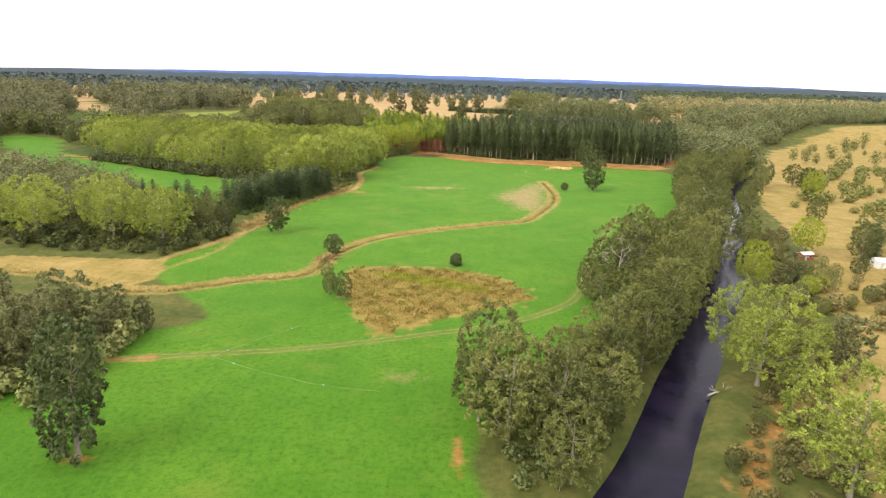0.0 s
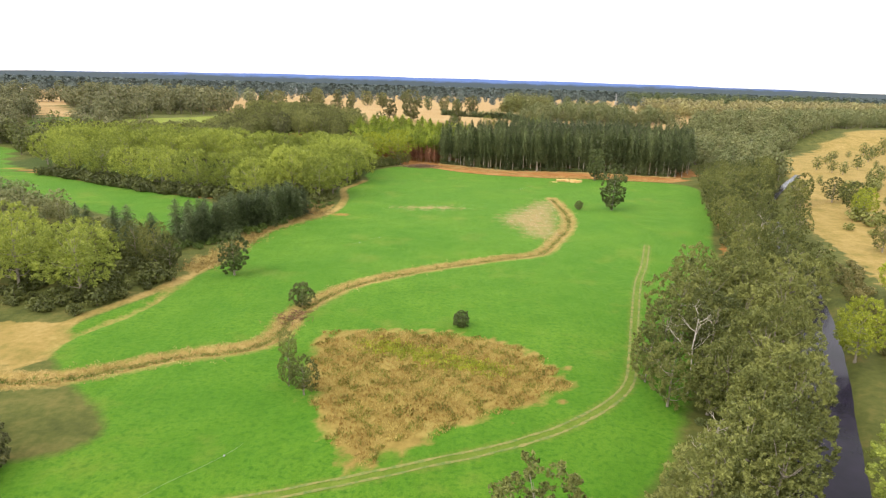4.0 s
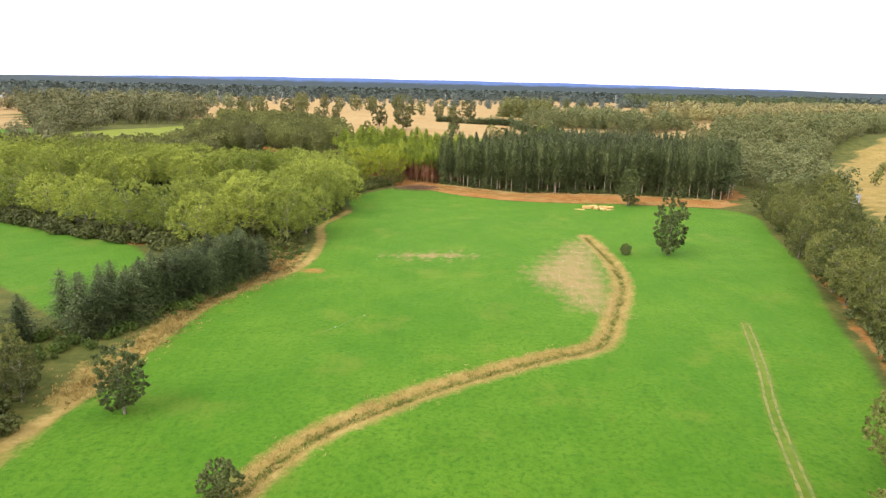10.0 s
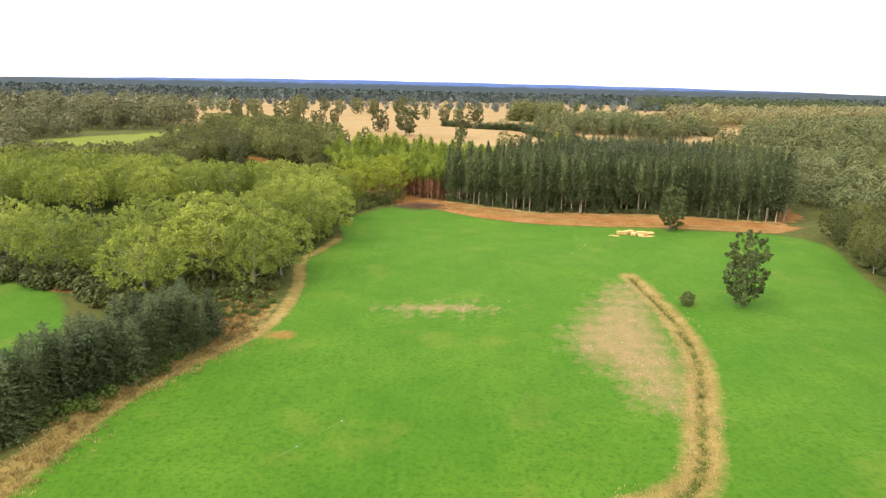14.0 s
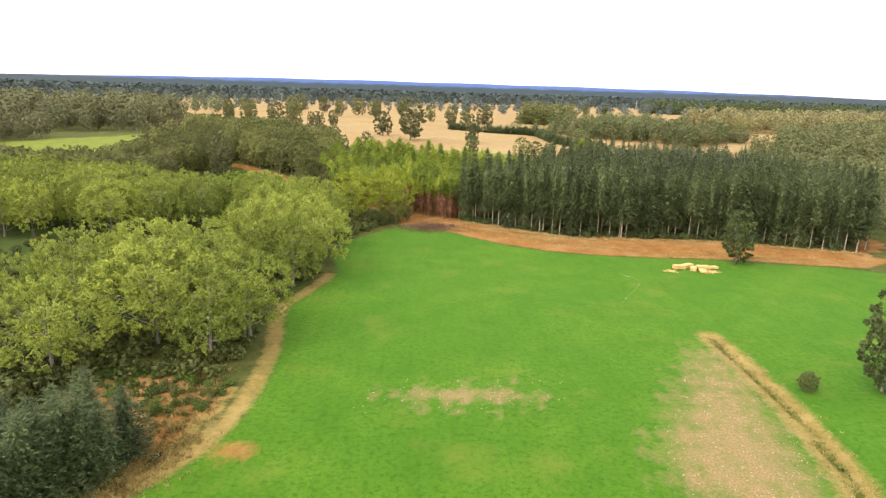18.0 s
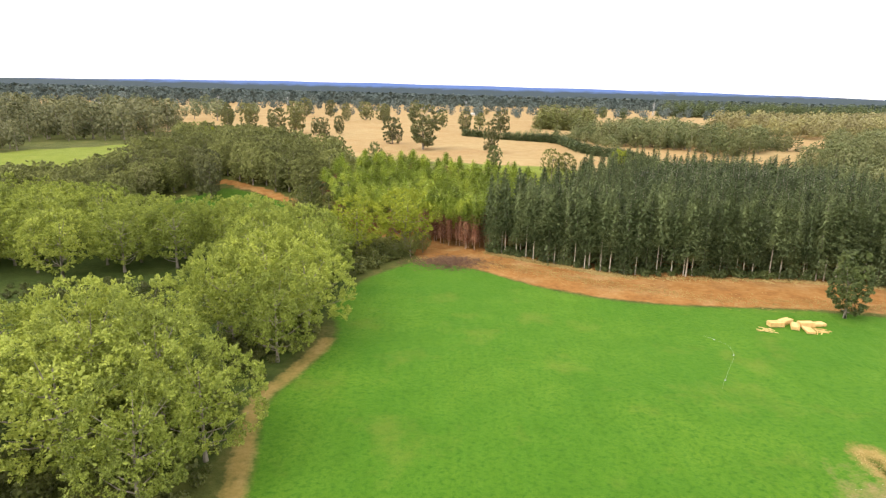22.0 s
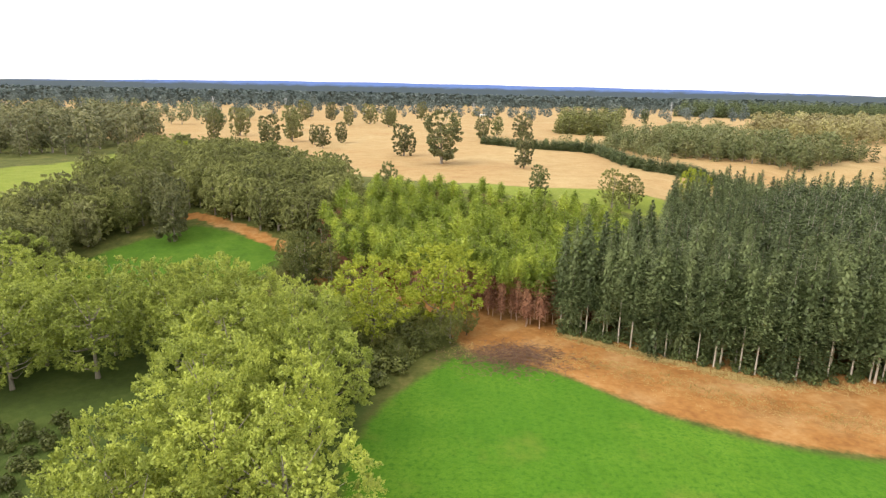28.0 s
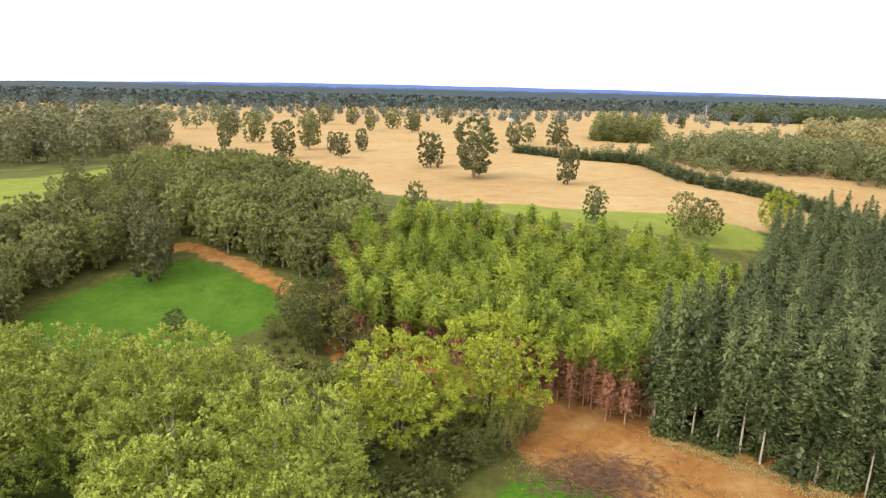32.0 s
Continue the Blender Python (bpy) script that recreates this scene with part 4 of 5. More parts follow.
scrub("culvert_scrub", [(-92, 340), (-66, 344), (-58, 372), (-66, 384), (-96, 372)], 2.4, SCRUB_LEAF, 0.5, 1.5, "brown and green scrub by the culvert")
scrub("culvert_brambles", [(-84, 362), (-60, 360), (-57, 376), (-64, 386), (-90, 382)], 2.6, BRAMBLE_LEAF, 0.8, 2.0, "green and yellow brambles by the culvert")
scrub("corner_scrub", [(-48, 548), (-30, 556), (-36, 574), (-64, 592), (-96, 590), (-104, 566)], 4.2, ALDER_LEAF, 1.5, 4.0, "dark shrubs in the corner of the pasture")
scrub("fir_foot_scrub", [(1, 561), (21, 548.5), (40, 537), (58, 530.5), (100, 529.5), (140, 526.5), (176, 512), (184, 522), (140, 536), (60, 541), (24, 557), (6, 571)], 2.9, LONE_LEAF, 1.0, 3.6, "low green shrubs at the foot of the firs")
scrub("meadow_scrub", [(-128, 586), (-100, 598), (-92, 612), (-84, 604), (-90, 588), (-112, 576)], 3.4, SCRUB_LEAF, 0.6, 1.8, "brown scrub beside the small meadow")
scrub("west_scrub", [(-170, 216), (-98, 208), (-86, 240), (-96, 262), (-130, 290), (-190, 262)], 5.0, ALDER_LEAF, 1.5, 5.0, "dark shrubs among the western trees")
scrub("south_west_scrub", [(-130, 96), (-76, 104), (-70, 140), (-86, 152), (-130, 150)], 4.5, EUC_LEAF, 2, 6, "dark shrubs among the grey green trees")
scrub("east_scrub", [(104, 150), (128, 160), (170, 186), (230, 200), (260, 240), (200, 236), (150, 206), (120, 190)], 9, SCRUB_LEAF, 2.0, 5.5, "olive bushes on the dry eastern meadow")
scrub("east_far_scrub", [(190, 330), (260, 300), (420, 380), (520, 520), (420, 560), (280, 480)], 17, ALDER_LEAF, 3.0, 8.0, "dark bushes on the far dry meadow")


def blades(name, places, size, leaf, label, category="grass"):
    """Grass tufts: a few upright blades at each place, joined."""
    r = np.random.default_rng(17)
    n = len(places)
    z = height_at(places)
    k = 6
    base = np.repeat(np.column_stack([places, z]), k, 0) + r.normal(size=(n * k, 3)) * (0.35, 0.35, 0)
    s = (size * r.uniform(0.6, 1.4, n * k))[:, None]
    up = unit(np.array([0, 0, 1.0]) + r.normal(size=(n * k, 3)) * (0.55, 0.55, 0.1)) * s
    side = unit(np.cross(up, r.normal(size=(n * k, 3)))) * s * 0.28
    tagged(new(name, mesh(name, quads(base + up * 0.8, up, side), leaf)), label, category, kind="stuff")


def along(line, count, width):
    i = rng.integers(0, len(line) - 1, count)
    p = line[i] + rng.uniform(size=(count, 1)) * (line[i + 1] - line[i])
    return p + rng.normal(size=(count, 2)) * width


marsh_p = scatter(rng, MARSH, 0.9, 0.6)
marsh_p = marsh_p[inside(marsh_p, MARSH) > 1.5 + 3.0 * wave(marsh_p, 11, 9)]
blades("marsh_reeds", marsh_p, 0.30, RUST_LEAF, "rusty brown reeds in the marshy hollow", "reeds")
blades("marsh_tussocks", marsh_p[wave(marsh_p, 8, 19) > 0.12], 0.34, MARSH_LEAF, "olive yellow tussocks among the reeds", "reeds")
blades("marsh_grass", along(np.array([(-18, 194), (-4, 188), (12, 181)], float), 700, 2.4), 0.34, YELLOW_LEAF, "bright yellow-green grass streak in the marsh")
blades("ditch_straw", along(DITCH, 5200, 1.9), 0.22, STRAW_LEAF, "dry straw-coloured grass along the ditch")
blades("ditch_reeds", along(DITCH, 2600, 0.6), 0.26, BRAMBLE_LEAF, "green reeds in the bottom of the ditch", "reeds")
blades("hedge_straw", along(HEDGE_DITCH, 2400, 3.0), 0.36, STRAW_LEAF, "dry grass beside the fir wind-break")
blades("fir_edge_straw", along(np.array([(-30, 548), (6, 541), (40, 520), (84, 502), (126, 500), (166, 494)], float), 3600, 3.4), 0.17, STRAW_LEAF, "pale dry grass in front of the firs")


def ruts(points, sides, label, half=0.28, tone=1.0):
    """Wheel ruts across the pasture."""
    line = smooth_line(points, 8)
    t = np.gradient(line, axis=0)
    n = np.stack([t[:, 1], -t[:, 0]], 1) / np.hypot(*t.T)[:, None]
    m, nt, bsdf, _ = nodes_of("worn_earth")
    tex = nt.nodes.new("ShaderNodeTexCoord").outputs["Object"]
    nt.links.new(ramp(nt, noise_at(nt, 0.5, 6, 0.7, tex), [(0.35, (0.035 * tone, 0.070 * tone, 0.010 * tone)), (0.55, (0.095 * tone, 0.095 * tone, 0.024 * tone)), (0.75, (0.14 * tone, 0.105 * tone, 0.04 * tone))]), bsdf.inputs["Base Color"])
    bsdf.inputs["Roughness"].default_value = 1.0
    root = tagged(new("field_track"), label, "track", kind="structure")
    r = np.random.default_rng(3)
    for side in sides:
        w = half + 0.4 * half * r.uniform(-1, 1, len(line))[:, None]
        a, c = line + n * (side - w), line + n * (side + w)
        v = np.vstack([np.column_stack([a, height_at(a) + 0.05]), np.column_stack([c, height_at(c) + 0.05])])
        k = len(line)
        i = np.arange(k - 1)
        part("wheel_rut", mesh("wheel_rut", (v, np.stack([i, i + k, i + k + 1, i + 1], 1)), m), root)


ruts([tuple(p) for p in TRACK[::2]], (-0.95, 0.95), "two worn wheel ruts across the green pasture", 0.3, 2.0)


def sticks(name, centre, spread, count, size, mat, label):
    """A heap of cut branches."""
    r = np.random.default_rng(23)
    p = r.normal(size=(count, 2)) * spread + centre
    z = height_at(p) + np.abs(r.normal(size=count)) * 0.9 * np.exp(-np.hypot(*((p - centre) / spread).T) ** 2 / 2)
    pieces = []
    for (x, y), h in zip(p, z):
        d = unit(r.normal(size=3) * (1, 1, 0.25)) * size * r.uniform(0.5, 1.3)
        c = np.array([x, y, h + 0.15])
        pieces.append(tube([c - d, c + r.normal(size=3) * 0.1, c + d], [0.07, 0.06, 0.03], 4))
    tagged(new(name, mesh(name, join(pieces), mat)), label, "brushwood", kind="stuff")


HEAP_WOOD = bark_material("dead_brushwood", (0.07, 0.035, 0.022), (0.26, 0.15, 0.09), 0.8)
sticks("brushwood_heap", (-15, 543), (7.5, 4.8), 1400, 1.1, HEAP_WOOD, "heap of cut brown branches in the pasture corner")
sticks("ditch_brushwood", (-41, 212), (2.2, 3), 130, 1.0, RED_BARK, "brown brushwood lying in the ditch")


def stones(name, ring, gap, size, label):
    """Loose stones: small crooked octahedra, joined."""
    r = np.random.default_rng(31)
    ring = np.array(ring, float)
    p = r.uniform(ring.min(0), ring.max(0), (int(np.prod(np.ptp(ring, axis=0)) / gap ** 2), 2))
    p = p[inside(p, ring) + 4 * wave(p, 9, 12) > 0]
    c = np.column_stack([p, height_at(p) + 0.05])
    d = np.array([(1, 0, 0), (0, 1, 0), (-1, 0, 0), (0, -1, 0), (0, 0, 0.8), (0, 0, -0.8)], float)
    v = (c[:, None] + d[None] * (size * r.uniform(0.4, 1.6, (len(c), 6)))[:, :, None]).reshape(-1, 3)
    t = np.array([(0, 1, 4), (1, 2, 4), (2, 3, 4), (3, 0, 4), (1, 0, 5), (2, 1, 5), (3, 2, 5), (0, 3, 5)])
    f = (t[None] + 6 * np.arange(len(c))[:, None, None]).reshape(-1, 3)
    tagged(new(name, mesh(name, (v, f), STONE)), label, "stones", kind="stuff")


STONE = bark_material("pale_stone", (0.42, 0.36, 0.30), (0.62, 0.56, 0.50))
stones("field_stones", BARE, 2.2, 0.10, "small pale stones on the bare ground by the ditch")
stones("patch_stones", [(-30, 366), (-8, 364), (18, 368), (16, 378), (-10, 380), (-28, 376)], 2.4, 0.11, "small pale stones on a worn patch of pasture")

# fir and pine plantations
firs = scatter(rng, FIR_BLOCK, 7.5, 0.28, 0.12)
deep = inside(firs, FIR_BLOCK)
order = np.argsort(deep + 0.15 * (firs[:, 1] - 500))
for i in order[:290]:
    front = deep[i] < 8 and firs[i, 1] < 620
    (fir_edge if front else fir).put(*firs[i], rng.uniform(30.5, 37) / H0, rng.uniform(0, 6), rng.uniform(0.85, 1.1))
FRONT = np.array([(1, 562.5), (13, 555), (24, 546.5), (40, 537), (55, 531.5), (100, 530.5), (140, 527.5), (176, 513)], float)
run = np.concatenate([[0], np.cumsum(np.hypot(*np.diff(FRONT, axis=0).T))])
for d in np.arange(0, run[-1], 4.6):
    d += rng.normal() * 0.7
    fir_edge.put(np.interp(d, run, FRONT[:, 0]) + rng.normal() * 0.5, np.interp(d, run, FRONT[:, 1]) + 0.8 + abs(rng.normal()) * 1.2, rng.uniform(30, 36) / H0, rng.uniform(0, 6), rng.uniform(0.7, 0.95))
blades("fir_foot_grass", along(FRONT - (0, 2.4), 3200, 1.6), 0.24, STRAW_LEAF, "tall dry grass at the foot of the firs")
fir_thin = [conifer_shapes(s, H0, 4.6, 22, 10, 7, 0.3, blunt=0.75, size=0.42, thin=0.44) for s in (73, 74)]
woods("fir_woodland", fir_thin, FIR_LEAF, PALE_BARK, firs[order[290:]], rng, (32 / H0, 37 / H0), "dense dark fir plantation seen from above", group="fir plantation")
pines = scatter(rng, PINE_BLOCK, 6.3, 0.28, 0.3)
deep = inside(pines, PINE_BLOCK)
order = np.argsort(deep + 0.12 * (pines[:, 1] - 560))
for i in order[:260]:
    front = deep[i] < 7 and pines[i, 1] < 690
    (pine_edge if front else pine).put(*pines[i], rng.uniform(18.5, 22.5) / H0, rng.uniform(0, 6), rng.uniform(0.95, 1.15))
for k, (x, y) in enumerate(zip(np.interp(np.arange(0, 56, 3.2), [0, 17, 30, 44, 56], [-29, -23, -14, -5, 9]), np.interp(np.arange(0, 56, 3.2), [0, 17, 30, 44, 56], [582, 579, 571, 563, 566]))):
    pine_edge.put(x + rng.normal() * 0.7, y + 1.5 + 2.2 * (k % 2) + rng.normal() * 0.6, rng.uniform(20, 25) / H0, rng.uniform(0, 6), rng.uniform(0.6, 0.95))
pine_thin = [conifer_shapes(s, H0, 4.1, 14, 10, 6, 0.4, -0.02, size=0.50, blunt=0.40, thin=0.46, high=0.96) for s in (84, 89)]
woods("pine_woodland", pine_thin, PINE_LEAF, RED_BARK, pines[order[260:]], rng, (18.5 / H0, 22.5 / H0), "dense yellow-green pine plantation", group="pine plantation")

# eucalyptus row behind the meadow
row = scatter(rng, np.array([(-98, 633), (-84, 640), (-74, 668), (-86, 700), (-130, 738), (-185, 785), (-222, 775), (-196, 722), (-154, 670), (-124, 652)], float), 7.6, 0.35)
for x, y in row[:280]:
    euc.put(x, y, rng.uniform(17, 22) / H0, rng.uniform(0, 6), rng.uniform(0.9, 1.2))
plant_m(alder, [(-82, 594, 13), (-76, 602, 14), (-90, 606, 9), (-96, 602, 7), (-66, 590, 12), (-90, 616, 10)])
plant_m(olive, [(-153, 646, 21), (-178, 628, 18), (-186, 606, 17), (-190, 648, 18), (-180, 660, 18), (-168, 668, 18), (-200, 634, 17), (-204, 662, 18), (-228, 762, 17), (-240, 742, 15)])
west_ring = np.array([(-177, 596), (-177, 630), (-162, 646), (-152, 660), (-172, 682), (-192, 700), (-208, 696), (-210, 655), (-238, 632), (-262, 600), (-230, 588)], float)
near = [(o.location.x, o.location.y) for o in scene.objects if o.name.startswith(("olive", "eucalyptus"))]
for x, y in scatter(rng, np.array([(-312, 600), (-188, 592), (-184, 612), (-236, 630), (-304, 634)], float), 8.5, 0.4):
    euc.put(x, y, rng.uniform(18, 23) / H0, rng.uniform(0, 6), rng.uniform(0.95, 1.25))
fill(euc, west_ring, 8.5, 15, 20, near)
fill(alder, west_ring, 13, 13, 18, near)
plant_m(alder, [(-115, 588, 7), (-122, 580, 6), (-108, 580, 5), (-128, 580, 5)])
olive.put(-146, 635, 27 / H0, 1.2, 0.85)
plant_m(alder, [(-124, 601, 8.5), (-132, 591, 6), (-84, 598, 20), (-74, 597, 17), (-70, 612, 18), (-92, 610, 15), (-80, 610, 19), (-64, 600, 15)])
plant_m(yellow, [(-186, 742, 20)])

# scattered trees on the tan plain
plant_m(olive, [(-66, 878, 25), (-36, 829, 37), (21, 810, 25), (-148, 1346, 30), (-112, 1266, 28), (-73, 1481, 32), (-183, 915, 29), (-182, 991, 34), (-251, 971, 30), (-253, 1053, 30), (-140, 927, 20), (-154, 960, 18),
                (-134, 988, 20), (8, 1064, 26), (53, 1078, 28), (-171, 1280, 28), (-219, 1410, 30), (-265, 1423, 32), (-111, 1304, 28)], 0.25)
plant_m(lone, [(344, 1563, 26), (333, 1678, 26), (276, 1589, 26), (14, 697, 16), (218, 1127, 16), (215, 1072, 18), (199, 1100, 15), (-62, 690, 18), (-20, 1180, 24), (30, 1140, 22), (-300, 1120, 26), (-215, 1130, 26)], 0.25)
plant_m(alder, [(50, 690, 19), (60, 694, 17), (34, 1712, 17), (66, 1716, 18), (28, 1696, 13), (78, 1708, 15)])
plant_m(yellow, [(101, 716, 21)])

# far woods, joined
far_tiny = [broad_shapes(k, H0, 10, 9, 5, 3.6, 0.0, core=0, limbs=1) for k in (111, 112, 113)]
far_broad = [broad_shapes(k, H0, 8.0, 34, 7, 1.25, 0.0, core=24, limbs=2, lobes=7, fine=0.24) for k in (101, 102, 103)]
mid_broad = [broad_shapes(k, H0, 7.8, 56, 8, 0.9, -0.03, core=50, limbs=2, lobes=8, fine=0.22) for k in (107, 108, 109)]
far_cone = [conifer_shapes(s, H0, 6.0, 10, 8, 4, 0.0, size=1.1, blunt=0.5) for s in (105, 106)]


def belt(name, ring, gap, shapes, leaf, size, label, trunks=True):
    p = scatter(rng, np.array(ring, float), gap, 0.45, 0.4)
    for clear in (NW_GREEN, NW_TAN, FIELD_FAR, MEADOW_NW, EAST_STRIP):
        p = p[inside(p, clear) < -5]
    woods(name, shapes, leaf, BARK, p, rng, (size * 0.55 / H0, size * 1.35 / H0), label, trunks=trunks)


belt("west_woodland", [(-262, 600), (-262, 652), (-300, 690), (-326, 760), (-400, 790), (-900, 880), (-900, 600), (-330, 590)], 13, mid_broad, DARK_MIX_LEAF, 19, "dark mixed woodland beyond the meadow")
belt("west_field_woodland", [(-350, 470), (-300, 600), (-350, 640), (-520, 640), (-700, 500), (-480, 380), (-330, 400)], 13, mid_broad, ALDER_LEAF, 18, "dark woodland beyond the western field")
belt("near_west_woodland", [(-190, 260), (-165, 290), (-150, 318), (-215, 366), (-300, 400), (-420, 340), (-420, 200), (-220, 212)], 11, mid_broad, MIXED_LEAF, 14, "low dark woodland between the western fields")
belt("north_west_woodland", [(-300, 842), (-290, 880), (-300, 950), (-330, 1040), (-440, 1110), (-1000, 1180), (-1300, 900), (-600, 800), (-345, 810)], 20, mid_broad, DARK_MIX_LEAF, 27, "dark trees along the edge of the tan plain")
belt("east_woodland", [(196, 500), (224, 530), (232, 640), (216, 696), (250, 780), (330, 880), (480, 1040), (760, 1230), (1000, 1250), (1000, 1130), (640, 960), (470, 840), (355, 705), (290, 595), (262, 505)], 12.5, mid_broad, MIXED_LEAF, 19, "mixed green and tan woodland behind the firs")
belt("eastern_field_trees", [(262, 440), (330, 470), (520, 640), (760, 860), (700, 900), (480, 770), (360, 640), (290, 540)], 34, mid_broad, ALDER_LEAF, 12, "dark trees scattered over the dry eastern fields")
belt("tan_woodland", [(372, 1230), (395, 1115), (480, 1090), (900, 1280), (1300, 1400), (1300, 1560), (800, 1500), (430, 1320)], 17, far_broad, TAN_LEAF, 25, "fading yellowish woodland", False)
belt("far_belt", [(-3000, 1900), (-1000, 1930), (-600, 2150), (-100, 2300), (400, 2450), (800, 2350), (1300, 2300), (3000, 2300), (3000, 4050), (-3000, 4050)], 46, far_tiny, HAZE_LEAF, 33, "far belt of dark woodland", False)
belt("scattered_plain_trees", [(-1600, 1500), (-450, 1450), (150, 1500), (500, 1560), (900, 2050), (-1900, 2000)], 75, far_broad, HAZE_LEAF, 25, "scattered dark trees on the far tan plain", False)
belt("plain_edge_trees", [(-620, 1200), (-360, 1160), (-300, 1250), (-330, 1500), (-700, 1500)], 48, far_broad, FAR_LEAF, 25, "loose trees on the western plain")
belt("far_plantation", [(560, 2000), (760, 1880), (1300, 1950), (1300, 2150), (640, 2150)], 17, far_cone, FIR_LEAF, 36, "dark plantation block on the far plain", False)
belt("eastern_plantation", [(900, 1560), (1500, 1600), (1800, 2100), (1350, 2100), (1000, 1800)], 34, far_broad, FAR_LEAF, 24, "dark woodland on the eastern plain", False)
belt("plain_plantation", [(108, 1190), (178, 1165), (215, 1260), (140, 1300)], 8, far_cone, EUC_LEAF, 29, "dense young plantation block on the plain")
belt("hedge_woodland", [(122, 1000), (150, 905), (232, 850), (330, 905), (330, 1050), (235, 1090)], 10.5, mid_broad + far_cone, MIXED_LEAF, 20, "green mixed wood behind the hedgerow")
belt("hedge_saplings", [(60, 985), (100, 975), (128, 930), (136, 860), (150, 880), (140, 990), (70, 1010)], 10, far_broad, MIXED_LEAF, 11, "loose saplings behind the hedgerow")
hedge_line = smooth_line([(6, 1013), (36, 980), (70, 955), (97, 935), (102, 890), (101, 848), (114, 803), (136, 775), (174, 756), (240, 744)], 6)
woods("hedgerow", far_cone, FIR_LEAF, BARK, along(hedge_line, 800, 2.4), rng, (7.5 / H0, 10 / H0), "dense dark green conifer hedgerow on the plain", "hedge", trunks=False)

# ---- distant ridge ----
def ridge():
    n = 160
    v, f = [], []
    for i in range(n + 1):
        a = radians(-70 + 140 * i / n)
        for r, z in ((3900, 0.0), (4120, 42.0), (4420, 86 + 36 * math.cos(max(-1.57, min(1.57, 2.4 * a))) + 2.0 * math.sin(i * 0.13) + 1.5 * math.sin(i * 0.61 + 1)), (4460, 0.0)):
            v.append((r * math.sin(a), 250 + r * math.cos(a), z))
    for i in range(n):
        for k in range(3):
            f.append((i * 4 + k, i * 4 + k + 1, i * 4 + k + 5, i * 4 + k + 4))
    me = bpy.data.meshes.new("distant_hills")
    me.from_pydata(v, [], f)
    m, nt, bsdf, _ = nodes_of("hazy_distance")
    tex = nt.nodes.new("ShaderNodeTexCoord").outputs["Object"]
    sep = nt.nodes.new("ShaderNodeSeparateXYZ")
    nt.links.new(tex, sep.inputs[0])
    # Base colour turns blue with height: distance haze painted onto the hills.
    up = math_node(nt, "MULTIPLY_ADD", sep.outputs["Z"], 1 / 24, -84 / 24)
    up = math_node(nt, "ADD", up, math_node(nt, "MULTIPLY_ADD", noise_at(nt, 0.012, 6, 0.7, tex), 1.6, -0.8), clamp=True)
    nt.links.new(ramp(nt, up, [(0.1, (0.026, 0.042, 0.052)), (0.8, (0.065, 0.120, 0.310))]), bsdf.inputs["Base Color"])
    bsdf.inputs["Roughness"].default_value = 1.0
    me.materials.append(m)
    tagged(new("distant_hills", me), "low wooded hills on the horizon, blue haze in their colour", "hills", kind="structure")


ridge()


# ---- dead trees, timber, buildings, hoses, pylons ----
def branching(rng, start, way, length, radius, depth, pieces):
    """A bare limb that forks."""
    mid = start + way * length * 0.5 + rng.normal(size=3) * length * 0.06
    end = start + way * length + rng.normal(size=3) * length * 0.08
    pieces.append(tube([start, mid, end], [radius, radius * 0.75, radius * 0.45], 5))
    if depth:
        for _ in range(3):
            w = unit(way + rng.normal(size=3) * 0.55 + (0, 0, 0.12))
            branching(rng, start + (end - start) * rng.uniform(0.45, 1.0), w, length * rng.uniform(0.5, 0.75), radius * 0.5, depth - 1, pieces)


def dead_tree(name, x, y, h, label, lay=0.0, turn=0.0, z=None):
    r = np.random.default_rng(int(abs(x) * 7 + y))
    root = tagged(new(name), label, "dead tree")
    root.matrix_basis = pose(x, y, base_at(x, y) if z is None else z, lay, 0, turn)
    stem = [(0, 0, -0.4), (0.2, 0.1, h * 0.25), (-0.1, 0.3, h * 0.5), (0.3, 0.1, h * 0.8)]
    part("trunk", mesh("trunk", tube(stem, [0.28, 0.2, 0.13, 0.05], 7), DRY_WOOD), root)
    for k in range(7):
        s = 0.3 + 0.09 * k
        pieces = []
        a = 2.4 * k
        branching(r, np.array([0.1, 0.15, h * s]), unit(np.array([math.cos(a), math.sin(a), 0.8])), h * 0.28 * (1.2 - s), 0.075, 2, pieces)
        part("branch", mesh("branch", join(pieces), DRY_WOOD), root)
    return root


DRY_WOOD = bark_material("bleached_wood", (0.28, 0.24, 0.20), (0.55, 0.49, 0.42))
dead_tree("dead_tree", 52, 171, 22, "bleached dead tree with bare forked limbs on the river bank")
dead_tree("dead_tree", 117, 271, 22, "bleached dead tree above the river bank wood")
dead_tree("dead_tree", 42, 138, 15, "thin bleached dead stem among the alders")
dead_tree("fallen_branch", 37, 116, 13, "pale fallen branch hanging into the river", 112, 200, 2.2)
dead_tree("fallen_branch", 58, 118, 8, "grey driftwood branch on the far bank", 95, 120, -0.6)


def box(sx, sy, sz, bev=0.0):
    bm = bmesh.new()
    bmesh.ops.create_cube(bm, size=1.0)
    for v in bm.verts:
        v.co = (v.co.x * sx, v.co.y * sy, (v.co.z + 0.5) * sz)
    if bev:
        bmesh.ops.bevel(bm, geom=bm.edges[:], offset=bev, segments=1, affect="EDGES")
    me = bpy.data.meshes.new("box")
    bm.to_mesh(me)
    bm.free()
    return me


